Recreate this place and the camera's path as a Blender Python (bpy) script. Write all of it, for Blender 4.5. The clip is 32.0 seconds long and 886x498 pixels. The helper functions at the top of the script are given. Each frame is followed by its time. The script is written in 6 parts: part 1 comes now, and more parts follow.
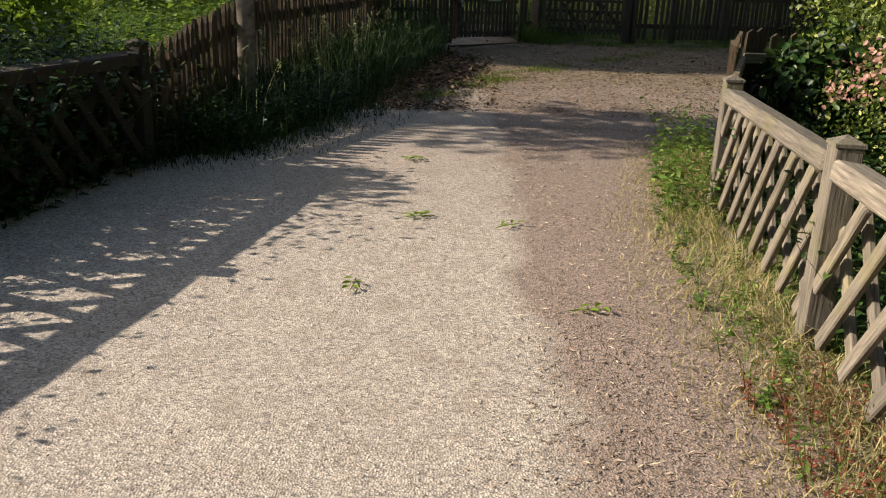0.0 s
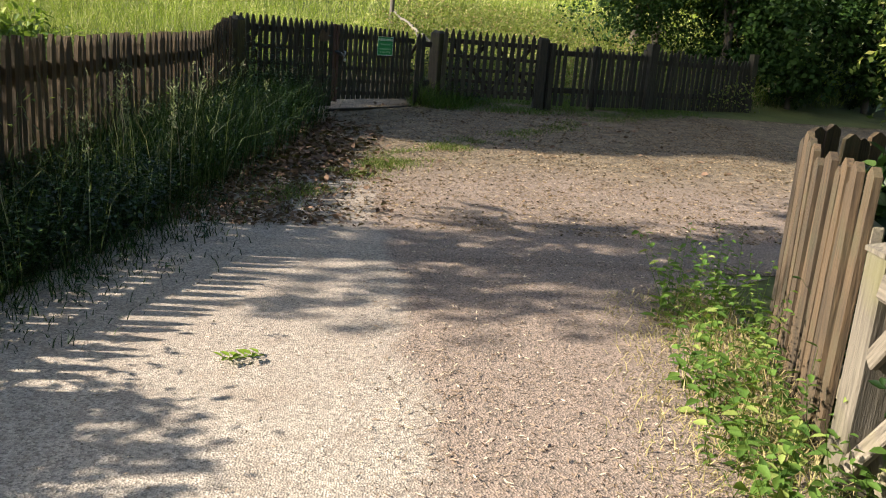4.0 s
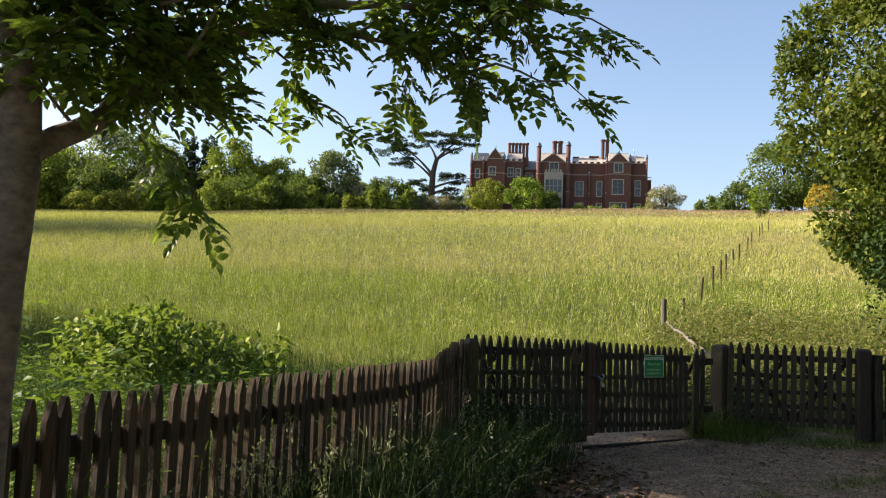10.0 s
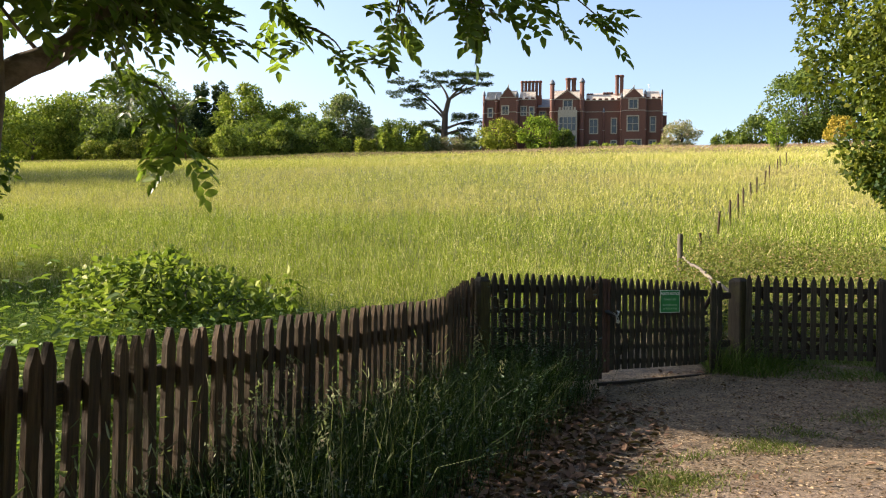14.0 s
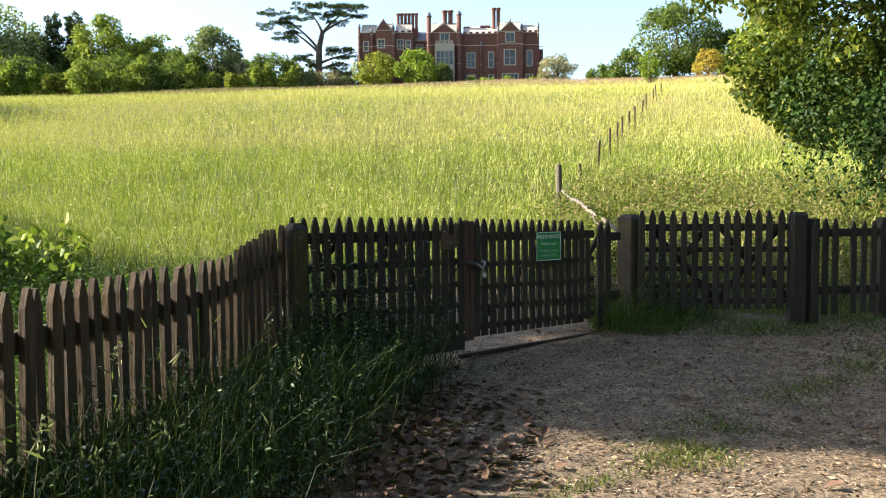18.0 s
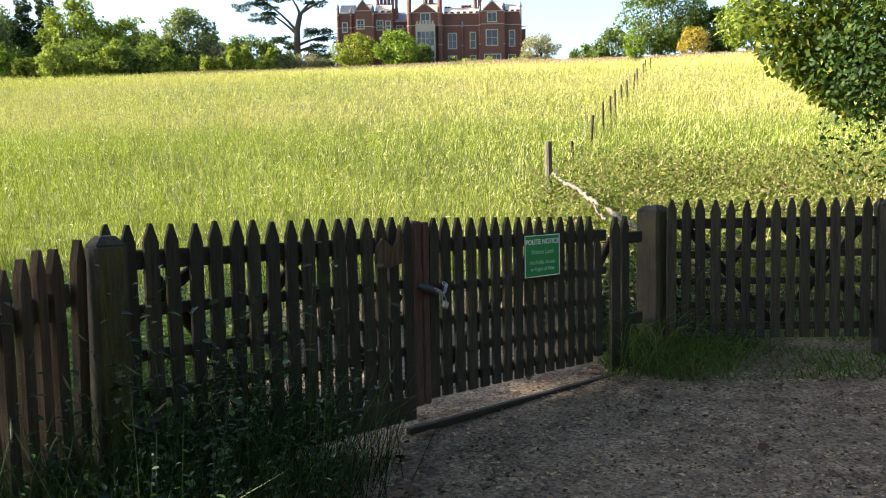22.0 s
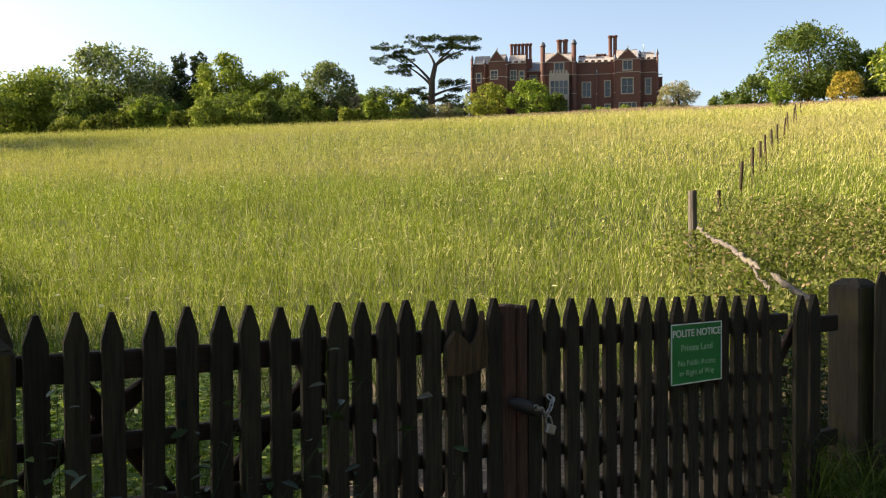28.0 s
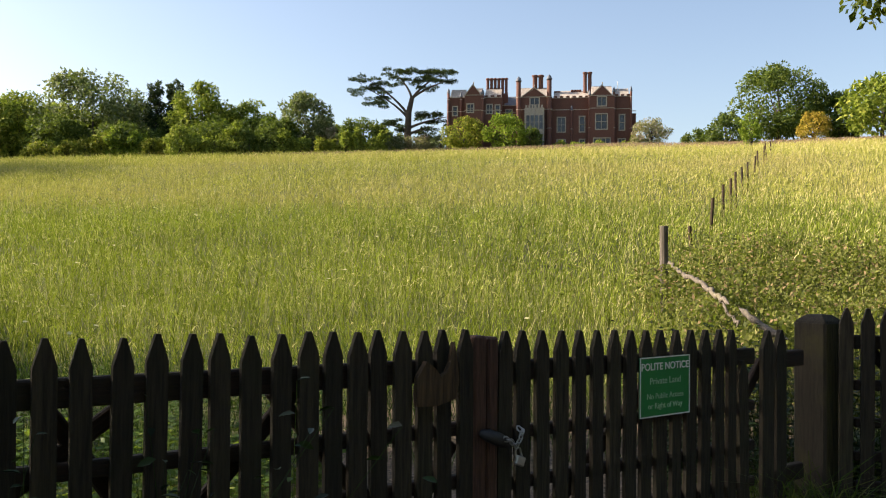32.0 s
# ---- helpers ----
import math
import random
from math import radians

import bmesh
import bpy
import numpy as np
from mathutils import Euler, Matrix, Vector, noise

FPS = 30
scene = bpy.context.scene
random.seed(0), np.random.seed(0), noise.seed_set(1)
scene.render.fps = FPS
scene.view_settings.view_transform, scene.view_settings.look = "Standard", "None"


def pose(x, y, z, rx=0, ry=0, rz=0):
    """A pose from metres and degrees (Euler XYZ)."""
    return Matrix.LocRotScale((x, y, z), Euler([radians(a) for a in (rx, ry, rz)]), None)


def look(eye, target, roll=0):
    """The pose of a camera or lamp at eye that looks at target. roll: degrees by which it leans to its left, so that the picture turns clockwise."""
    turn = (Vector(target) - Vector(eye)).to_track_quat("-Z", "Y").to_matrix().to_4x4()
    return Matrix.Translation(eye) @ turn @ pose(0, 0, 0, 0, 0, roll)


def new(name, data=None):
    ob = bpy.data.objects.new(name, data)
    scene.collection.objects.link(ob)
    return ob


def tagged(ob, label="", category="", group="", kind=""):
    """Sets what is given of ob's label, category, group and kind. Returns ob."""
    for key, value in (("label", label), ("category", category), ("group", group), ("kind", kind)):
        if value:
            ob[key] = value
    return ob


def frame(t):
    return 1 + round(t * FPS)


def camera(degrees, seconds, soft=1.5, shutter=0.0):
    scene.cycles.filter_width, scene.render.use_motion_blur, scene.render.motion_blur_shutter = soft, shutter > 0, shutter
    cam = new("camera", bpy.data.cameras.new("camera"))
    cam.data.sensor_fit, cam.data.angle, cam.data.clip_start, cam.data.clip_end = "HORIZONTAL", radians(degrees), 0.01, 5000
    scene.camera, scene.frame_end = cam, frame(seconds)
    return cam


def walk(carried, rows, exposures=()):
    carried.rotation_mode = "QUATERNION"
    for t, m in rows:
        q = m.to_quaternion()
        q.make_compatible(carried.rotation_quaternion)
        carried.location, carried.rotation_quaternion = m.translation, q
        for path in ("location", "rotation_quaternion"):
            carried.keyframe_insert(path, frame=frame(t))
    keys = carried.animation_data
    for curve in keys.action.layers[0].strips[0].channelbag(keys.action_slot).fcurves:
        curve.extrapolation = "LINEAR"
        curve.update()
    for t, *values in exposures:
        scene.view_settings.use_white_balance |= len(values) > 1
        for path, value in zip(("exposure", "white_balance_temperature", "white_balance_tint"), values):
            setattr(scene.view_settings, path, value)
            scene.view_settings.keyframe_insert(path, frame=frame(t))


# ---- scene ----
cam = camera(54.8, 32.0, soft=1.1)
METRES, EYE, TILT, LEAN, TURN = 13.0, 1.5, 0.0, 0.0, 0.0
ROWS = [
    (0.0, 0.0, 0.0, 0.0, 0.73, -18.05, -2.25),
    (0.5, 0.0008, 0.0314, -0.0004, 0.01, -18.97, -1.88),
    (1.0, -0.0002, 0.0592, 0.0004, -4.87, -19.04, -2.8),
    (1.5, 0.0008, 0.0917, 0.0009, -7.19, -18.03, -3.68),
    (2.0, -0.0022, 0.124, -0.0001, -9.17, -17.68, -3.64),
    (2.5, -0.0007, 0.1556, -0.0008, -8.49, -16.27, -4.47),
    (3.0, 0.0033, 0.1896, -0.0006, -8.11, -14.93, -5.24),
    (3.5, 0.0055, 0.219, -0.0015, -8.03, -14.63, -4.84),
    (5.5, 0.0164, 0.342, -0.0033, 2.49, -13.5, -2.06),
    (6.0, 0.0185, 0.3685, -0.0016, 4.66, -12.26, -0.15),
    (6.5, 0.0201, 0.3899, 0.0013, 7.27, -8.57, -0.15),
    (7.0, 0.0196, 0.4067, 0.0031, 8.26, -4.77, -0.95),
    (7.5, 0.0191, 0.4176, 0.0046, 10.87, -1.96, -1.57),
    (8.0, 0.022, 0.4181, 0.0059, 14.33, 1.68, -2.24),
    (8.5, 0.0251, 0.4183, 0.0067, 15.15, 4.49, -2.48),
    (9.0, 0.0264, 0.4191, 0.007, 13.63, 5.62, -2.72),
    (9.5, 0.0267, 0.4201, 0.0073, 12.44, 5.49, -2.42),
    (10.0, 0.0253, 0.4216, 0.007, 11.57, 4.81, -2.19),
    (10.5, 0.0249, 0.4215, 0.0076, 11.96, 4.89, -1.63),
    (11.0, 0.0246, 0.4216, 0.0074, 12.26, 4.57, -1.01),
    (11.5, 0.0249, 0.421, 0.0076, 12.37, 4.38, -0.71),
    (12.0, 0.0256, 0.4203, 0.0077, 12.27, 3.98, -0.44),
    (12.5, 0.0256, 0.4205, 0.0078, 11.95, 3.59, -0.5),
    (13.0, 0.0272, 0.423, 0.0071, 12.08, 2.82, -0.66),
    (13.5, 0.0296, 0.4283, 0.0056, 13.4, 1.76, -1.06),
    (14.0, 0.0264, 0.4403, 0.0048, 12.64, 0.88, -0.97),
    (14.5, 0.0234, 0.4575, 0.0058, 9.4, -0.07, -0.52),
    (16.5, 0.0246, 0.5485, 0.0051, 8.23, -2.67, 0.43),
    (17.0, 0.0278, 0.5693, 0.0062, 7.61, -2.73, 0.74),
    (17.5, 0.028, 0.5952, 0.006, 5.63, -2.69, 0.69),
    (18.0, 0.0333, 0.62, 0.0062, 4.76, -3.24, 0.38),
    (18.5, 0.0341, 0.6444, 0.0062, 4.22, -2.8, -0.04),
    (19.0, 0.0323, 0.6691, 0.0068, 3.68, -3.9, 0.29),
    (19.5, 0.0335, 0.6963, 0.0075, 4.3, -4.22, 0.99),
    (20.0, 0.0321, 0.7191, 0.0079, 4.23, -3.49, 1.01),
    (20.5, 0.0313, 0.7445, 0.0083, 2.53, -3.92, 1.07),
    (21.0, 0.0335, 0.7701, 0.0087, 2.96, -3.41, 0.76),
    (21.5, 0.0345, 0.7963, 0.0082, 4.17, -3.37, 0.38),
    (22.0, 0.0369, 0.8216, 0.0087, 3.69, -4.35, 1.02),
    (22.5, 0.0412, 0.8454, 0.0095, 4.74, -4.35, 0.94),
    (23.0, 0.043, 0.8688, 0.0096, 5.8, -4.18, 0.85),
    (23.5, 0.0432, 0.8902, 0.0107, 5.31, -4.14, 1.23),
    (24.0, 0.0451, 0.9104, 0.0118, 6.58, -2.63, 0.49),
    (24.5, 0.0423, 0.9226, 0.0127, 8.22, -0.91, -0.5),
    (26.5, 0.0392, 0.9379, 0.0132, 9.26, 0.06, 0.00),
    (27.0, 0.0358, 0.9418, 0.0132, 12.97, -0.63, 0.60),
    (27.5, 0.0355, 0.9423, 0.0134, 13.65, -1.35, 0.60),
    (28.0, 0.0366, 0.9402, 0.0136, 12.47, -1.00, 0.30),
    (28.5, 0.0372, 0.9392, 0.0135, 11.62, -0.20, 0.00),
    (29.0, 0.0378, 0.9385, 0.0132, 11.24, 0.34, -0.20),
    (29.5, 0.0373, 0.9395, 0.0130, 11.39, -0.03, -0.10),
    (30.0, 0.0363, 0.9402, 0.0131, 11.80, -0.26, -0.50),
    (30.5, 0.0358, 0.9411, 0.0129, 12.26, 0.09, -1.00),
    (31.0, 0.0365, 0.9401, 0.0135, 12.27, 0.40, -1.20),
    (31.5, 0.0372, 0.9388, 0.0138, 11.57, 0.92, -0.90),
    (32.0, 0.0376, 0.9380, 0.0135, 10.75, 1.12, -0.50),
]
EXPOSURES = [(0, 1.0, 6400, 9), (2, 1.13, 6400, 9), (3, 1.53, 6350, 8), (3.5, 1.63, 6300, 7), (6, 2.24, 5900, 3), (6.5, 2.40, 5950, 3), (7, 2.25, 6100, 5), (8, 1.68, 6100, 7), (9, 1.33, 6350, 14), (13, 1.38, 6600, 13), (14.5, 1.73, 6700, 12), (16.5, 2.0, 6250, 9), (17, 2.06, 6250, 9), (17.5, 1.85, 6250, 9), (18, 2.0, 6250, 9), (19, 2.03, 6250, 10), (23.5, 2.18, 6250, 11), (24.5, 1.33, 6700, 13), (26.5, 1.43, 7000, 15), (32, 1.28, 6900, 14)]
walk(cam, [(t, pose(0, 0, EYE, TILT, LEAN, TURN) @ pose(METRES * x, METRES * y, METRES * z, 90 + pitch, roll, yaw)) for t, x, y, z, yaw, pitch, roll in ROWS], EXPOSURES)

# ---- light ----
SUN_EL, SUN_AZ = 28.5, -91.0          # degrees; azimuth clockwise from +y
world = bpy.data.worlds.new("sky")
scene.world = world
world.use_nodes = True
sky = world.node_tree.nodes.new("ShaderNodeTexSky")
sky.sky_type, sky.sun_disc = "NISHITA", False
sky.sun_elevation, sky.sun_rotation = radians(SUN_EL), radians(SUN_AZ)
sky.air_density, sky.dust_density, sky.ozone_density = 1.0, 1.8, 1.1
world.node_tree.links.new(sky.outputs[0], world.node_tree.nodes["Background"].inputs[0])
world.node_tree.nodes["Background"].inputs[1].default_value = 0.096
sun = new("sun", bpy.data.lights.new("sun", "SUN"))
sun.data.energy, sun.data.angle, sun.data.color = 5.0, radians(0.53), (1.0, 0.89, 0.73)
sun_way = Vector((math.sin(radians(SUN_AZ)) * math.cos(radians(SUN_EL)), math.cos(radians(SUN_AZ)) * math.cos(radians(SUN_EL)), math.sin(radians(SUN_EL))))
sun.matrix_world = look(sun_way * 50, (0, 0, 0))


# ---- materials ----
def node(nt, kind, **values):
    n = nt.nodes.new(kind)
    for key, value in values.items():
        n.inputs[key.replace("_", " ")].default_value = value
    return n


def mixed(nt, fac, a, b, blend="MIX"):
    n = nt.nodes.new("ShaderNodeMix")
    n.data_type, n.blend_type = "RGBA", blend
    for slot, v in ((0, fac), (6, a), (7, b)):
        if isinstance(v, (int, float)):
            n.inputs[slot].default_value = v
        elif isinstance(v, tuple):
            n.inputs[slot].default_value = (*v, 1)
        else:
            nt.links.new(v, n.inputs[slot])
    return n.outputs[2]


def ramp(nt, source, a, b):
    n = nt.nodes.new("ShaderNodeMapRange")
    n.inputs[1].default_value, n.inputs[2].default_value = a, b
    nt.links.new(source, n.inputs[0])
    return n.outputs[0]


def start(name):
    m = bpy.data.materials.new(name)
    m.use_nodes = True
    nt = m.node_tree
    return m, nt, nt.nodes["Principled BSDF"]


def coords(nt, world_space, stretch):
    if world_space:
        src = nt.nodes.new("ShaderNodeNewGeometry").outputs["Position"]
    else:
        src = nt.nodes.new("ShaderNodeTexCoord").outputs["Object"]
    mp = nt.nodes.new("ShaderNodeMapping")
    mp.inputs["Scale"].default_value = stretch
    nt.links.new(src, mp.inputs[0])
    return mp.outputs[0]


def noisy(nt, vec, scale, detail=4.0, rough=0.6, w=None):
    n = nt.nodes.new("ShaderNodeTexNoise")
    n.noise_dimensions = "4D" if w is not None else "3D"
    n.inputs["Scale"].default_value, n.inputs["Detail"].default_value, n.inputs["Roughness"].default_value = scale, detail, rough
    nt.links.new(vec, n.inputs["Vector"])
    if w is not None:
        nt.links.new(w, n.inputs["W"])
    return n.outputs["Fac"]


def bumped(nt, bsdf, height, strength, distance=0.01):
    b = node(nt, "ShaderNodeBump", Strength=strength, Distance=distance)
    nt.links.new(height, b.inputs["Height"])
    nt.links.new(b.outputs[0], bsdf.inputs["Normal"])


def surface(name, dark, light, fine=30.0, coarse=2.0, rough=0.85, bump=0.3, stretch=(1, 1, 1), stain=None, stain_amount=0.5, spread=0.25, world_space=False, depth=0.01, metal=0.0):
    """Two colours mixed by grain, patches of a third, each object a little lighter or darker."""
    m, nt, bsdf = start(name)
    info = nt.nodes.new("ShaderNodeObjectInfo").outputs["Random"]
    k = nt.nodes.new("ShaderNodeMath")
    k.operation = "MULTIPLY"
    k.inputs[1].default_value = 37.0
    nt.links.new(info, k.inputs[0])
    vec = coords(nt, world_space, stretch)
    g = noisy(nt, vec, fine, 5, 0.65, k.outputs[0])
    c = noisy(nt, coords(nt, world_space, (1, 1, 1)), coarse, 4, 0.6, k.outputs[0])
    col = mixed(nt, ramp(nt, g, 0.3, 0.7), dark, light)
    if stain:
        col = mixed(nt, ramp(nt, c, 0.5, 0.5 + 0.3 / max(stain_amount, 0.05) * 0.5), col, stain)
    hsv = nt.nodes.new("ShaderNodeHueSaturation")
    nt.links.new(col, hsv.inputs["Color"])
    v = nt.nodes.new("ShaderNodeMapRange")
    v.inputs[3].default_value, v.inputs[4].default_value = 1 - spread, 1 + spread
    nt.links.new(info, v.inputs[0])
    nt.links.new(v.outputs[0], hsv.inputs["Value"])
    nt.links.new(hsv.outputs[0], bsdf.inputs["Base Color"])
    bsdf.inputs["Roughness"].default_value, bsdf.inputs["Metallic"].default_value = rough, metal
    bumped(nt, bsdf, g, bump, depth)
    return m


def foliage(name, dark, light, tip=None, trans=0.35, rough=0.55, patch=None, patch_scale=0.15, patch_colour=(0.2, 0.2, 0.05), gloss=0.08, through_colour=(0.30, 0.42, 0.03)):
    """Leaves or blades: each its own tone, light passing through."""
    m, nt, bsdf = start(name)
    geo = nt.nodes.new("ShaderNodeNewGeometry")
    isl = geo.outputs["Random Per Island"]
    col = mixed(nt, isl, dark, light)
    if tip:
        k = nt.nodes.new("ShaderNodeMath")
        k.operation = "GREATER_THAN"
        k.inputs[1].default_value = 0.86
        nt.links.new(isl, k.inputs[0])
        col = mixed(nt, k.outputs[0], col, tip)
    if patch:
        n = noisy(nt, geo.outputs["Position"], patch_scale, 3, 0.6)
        f = ramp(nt, n, 0.45, 0.62)
        k = nt.nodes.new("ShaderNodeMath")
        k.operation = "MULTIPLY"
        k.inputs[1].default_value = patch
        nt.links.new(f, k.inputs[0])
        col = mixed(nt, k.outputs[0], col, patch_colour)
    nt.links.new(col, bsdf.inputs["Base Color"])
    bsdf.inputs["Roughness"].default_value = rough
    bsdf.inputs["Specular IOR Level"].default_value = gloss
    tr = nt.nodes.new("ShaderNodeBsdfTranslucent")
    nt.links.new(mixed(nt, 0.5, col, through_colour), tr.inputs["Color"])
    mx = nt.nodes.new("ShaderNodeMixShader")
    mx.inputs[0].default_value = trans
    nt.links.new(bsdf.outputs[0], mx.inputs[1])
    nt.links.new(tr.outputs[0], mx.inputs[2])
    nt.links.new(mx.outputs[0], nt.nodes["Material Output"].inputs["Surface"])
    return m


def ground_material():
    m, nt, bsdf = start("meadow soil")
    p = coords(nt, True, (1, 1, 1))
    a, b = noisy(nt, p, 3.0, 6), noisy(nt, p, 0.25, 4)
    col = mixed(nt, ramp(nt, a, 0.35, 0.65), (0.022, 0.030, 0.006), (0.06, 0.07, 0.014))
    col = mixed(nt, ramp(nt, b, 0.4, 0.65), col, (0.12, 0.125, 0.022))
    nt.links.new(col, bsdf.inputs["Base Color"])
    bsdf.inputs["Roughness"].default_value = 0.95
    bumped(nt, bsdf, a, 0.6, 0.05)
    return m


def road_material():
    """Rolled stone chippings, with a brown trodden strip along one side and straw-coloured bits."""
    m, nt, bsdf = start("chippings road")
    p = coords(nt, True, (1, 1, 1))
    vor = nt.nodes.new("ShaderNodeTexVoronoi")
    vor.inputs["Scale"].default_value = 120.0
    nt.links.new(p, vor.inputs["Vector"])
    sep = nt.nodes.new("ShaderNodeSeparateColor")
    nt.links.new(vor.outputs["Color"], sep.inputs[0])
    fine, mid, big = noisy(nt, p, 90, 4, 0.7), noisy(nt, p, 5, 5, 0.65), noisy(nt, p, 0.7, 4, 0.55)
    vor2 = nt.nodes.new("ShaderNodeTexVoronoi")
    vor2.inputs["Scale"].default_value = 62.0
    nt.links.new(p, vor2.inputs["Vector"])
    sep2 = nt.nodes.new("ShaderNodeSeparateColor")
    nt.links.new(vor2.outputs["Color"], sep2.inputs[0])
    chips = mixed(nt, sep.outputs[0], (0.10, 0.081, 0.068), (0.56, 0.47, 0.39))
    chips = mixed(nt, 0.25, chips, mixed(nt, sep2.outputs[0], (0.09, 0.073, 0.061), (0.62, 0.53, 0.44)))
    chips = mixed(nt, ramp(nt, mid, 0.5, 0.8), chips, mixed(nt, sep.outputs[2], (0.09, 0.066, 0.052), (0.42, 0.33, 0.26)))
    earth = mixed(nt, sep.outputs[1], (0.034, 0.023, 0.017), (0.31, 0.215, 0.17))
    earth = mixed(nt, ramp(nt, fine, 0.5, 0.75), earth, mixed(nt, sep2.outputs[1], (0.10, 0.07, 0.053), (0.42, 0.315, 0.24)))
    pos = nt.nodes.new("ShaderNodeSeparateXYZ")
    nt.links.new(p, pos.inputs[0])
    edge = nt.nodes.new("ShaderNodeMath")      # x + noise
    edge.operation = "MULTIPLY_ADD"
    edge.inputs[1].default_value = 0.95
    nt.links.new(big, edge.inputs[0])
    nt.links.new(pos.outputs[0], edge.inputs[2])
    strip = ramp(nt, edge.outputs[0], 0.84, 0.98)
    far = nt.nodes.new("ShaderNodeMath")
    far.operation = "MULTIPLY_ADD"
    far.inputs[1].default_value = 2.0
    nt.links.new(big, far.inputs[0])
    nt.links.new(pos.outputs[1], far.inputs[2])
    away = ramp(nt, far.outputs[0], 5.6, 8.0)
    # brown litter ground before the gate, also darkened for the trees' shade
    humus_shade = ramp(nt, far.outputs[0], 11.6, 13.2)
    k = nt.nodes.new("ShaderNodeMath")
    k.operation = "MULTIPLY"
    k.inputs[1].default_value = 0.40
    nt.links.new(away, k.inputs[0])
    mx = nt.nodes.new("ShaderNodeMath")
    mx.operation = "MAXIMUM"
    nt.links.new(strip, mx.inputs[0])
    nt.links.new(k.outputs[0], mx.inputs[1])
    soft = nt.nodes.new("ShaderNodeMath")
    soft.operation = "MULTIPLY"
    soft.inputs[1].default_value = 0.85
    nt.links.new(mx.outputs[0], soft.inputs[0])
    col = mixed(nt, soft.outputs[0], chips, earth)
    col = mixed(nt, humus_shade, col, mixed(nt, ramp(nt, mid, 0.38, 0.66), mixed(nt, sep2.outputs[1], (0.010, 0.007, 0.004), (0.17, 0.12, 0.072)), mixed(nt, sep2.outputs[2], (0.03, 0.021, 0.012), (0.36, 0.27, 0.17))))
    nt.links.new(col, bsdf.inputs["Base Color"])
    bsdf.inputs["Roughness"].default_value = 0.92
    bumped(nt, bsdf, vor.outputs["Distance"], 0.6, 0.006)
    return m


# fence wood kept near black; the shade on it is in the colour
WOOD = surface("weathered fence wood darkened for shade", (0.006, 0.0048, 0.0030), (0.050, 0.040, 0.023), 26, 5, 0.9, 0.7, (3, 3, 0.2), (0.026, 0.027, 0.010), 0.5, 0.35)
WOOD_GREY = surface("silvered grey gate wood", (0.018, 0.016, 0.012), (0.105, 0.097, 0.074), 26, 5, 0.9, 0.7, (3, 3, 0.2), (0.050, 0.056, 0.030), 0.5, 0.25)
# pale copy with sunlight in the tone; the shaded lattice takes WOOD
WOOD_PALE = surface("pale rail wood", (0.038, 0.030, 0.022), (0.205, 0.170, 0.130), 22, 3, 0.85, 0.7, (3, 3, 0.2), (0.13, 0.115, 0.055), 0.6, 0.2)
WOOD_PALE_X = surface("pale top rail wood", (0.05, 0.039, 0.029), (0.245, 0.202, 0.155), 22, 3, 0.85, 0.7, (0.2, 3, 3), (0.17, 0.145, 0.06), 0.6, 0.25)
WOOD_X = surface("weathered rail wood darkened for shade", (0.008, 0.005, 0.003), (0.034, 0.020, 0.011), 26, 5, 0.9, 0.5, (0.35, 6, 6), (0.03, 0.03, 0.014), 0.5, 0.25)
# brighter copy of the fence wood; sunlight on the pickets is in its brown
WOOD_LANE = surface("fence wood in sunlit brown", (0.012, 0.0068, 0.0032), (0.10, 0.061, 0.029), 26, 5, 0.9, 0.7, (3, 3, 0.2), (0.05, 0.044, 0.02), 0.5, 0.35)
WOOD_POST = surface("dark mossy post wood", (0.008, 0.006, 0.004), (0.052, 0.042, 0.024), 26, 4, 0.9, 0.7, (3, 3, 0.2), (0.062, 0.054, 0.014), 0.7, 0.15)
MOSS_POST = surface("mossy yellow-brown post face", (0.020, 0.016, 0.006), (0.105, 0.086, 0.027), 26, 4, 0.95, 0.7, (3, 3, 0.25), (0.075, 0.072, 0.015), 0.6, 0.15)
WOOD_RED = surface("red-brown gate stile wood", (0.030, 0.015, 0.010), (0.105, 0.050, 0.033), 26, 5, 0.85, 0.4, (6, 6, 0.35), None, 0.5, 0.1)
BARK = surface("smooth ash bark", (0.07, 0.052, 0.038), (0.27, 0.215, 0.16), 14, 3, 0.85, 0.5, (1, 1, 1.6), (0.16, 0.15, 0.10), 0.5, 0.08)
BARK_DARK = surface("dark rough bark", (0.03, 0.024, 0.018), (0.10, 0.08, 0.06), 9, 2, 0.95, 0.9, (1, 1, 0.3), None, 0.5, 0.15, depth=0.05)
ROAD = road_material()
SOIL = ground_material()
GRASS_FIELD = foliage("meadow grass", (0.05, 0.075, 0.022), (0.45, 0.45, 0.085), (0.57, 0.50, 0.23), 0.28, 0.6, 0.55, 0.10, (0.37, 0.30, 0.125), 0.03, (0.38, 0.42, 0.05))
GRASS_NEAR = foliage("lush meadow grass", (0.004, 0.014, 0.002), (0.35, 0.43, 0.06), (0.62, 0.57, 0.26), 0.26, 0.55, 0.42, 0.8, (0.06, 0.095, 0.010), 0.03, (0.34, 0.44, 0.03))
# shade along the fences is put into these dark blades; pale tips mimic glints
GRASS_VERGE = foliage("verge grass darkened for shade", (0.004, 0.012, 0.003), (0.024, 0.054, 0.010), (0.08, 0.105, 0.034), 0.16, 0.5, gloss=0.12, through_colour=(0.05, 0.11, 0.012))
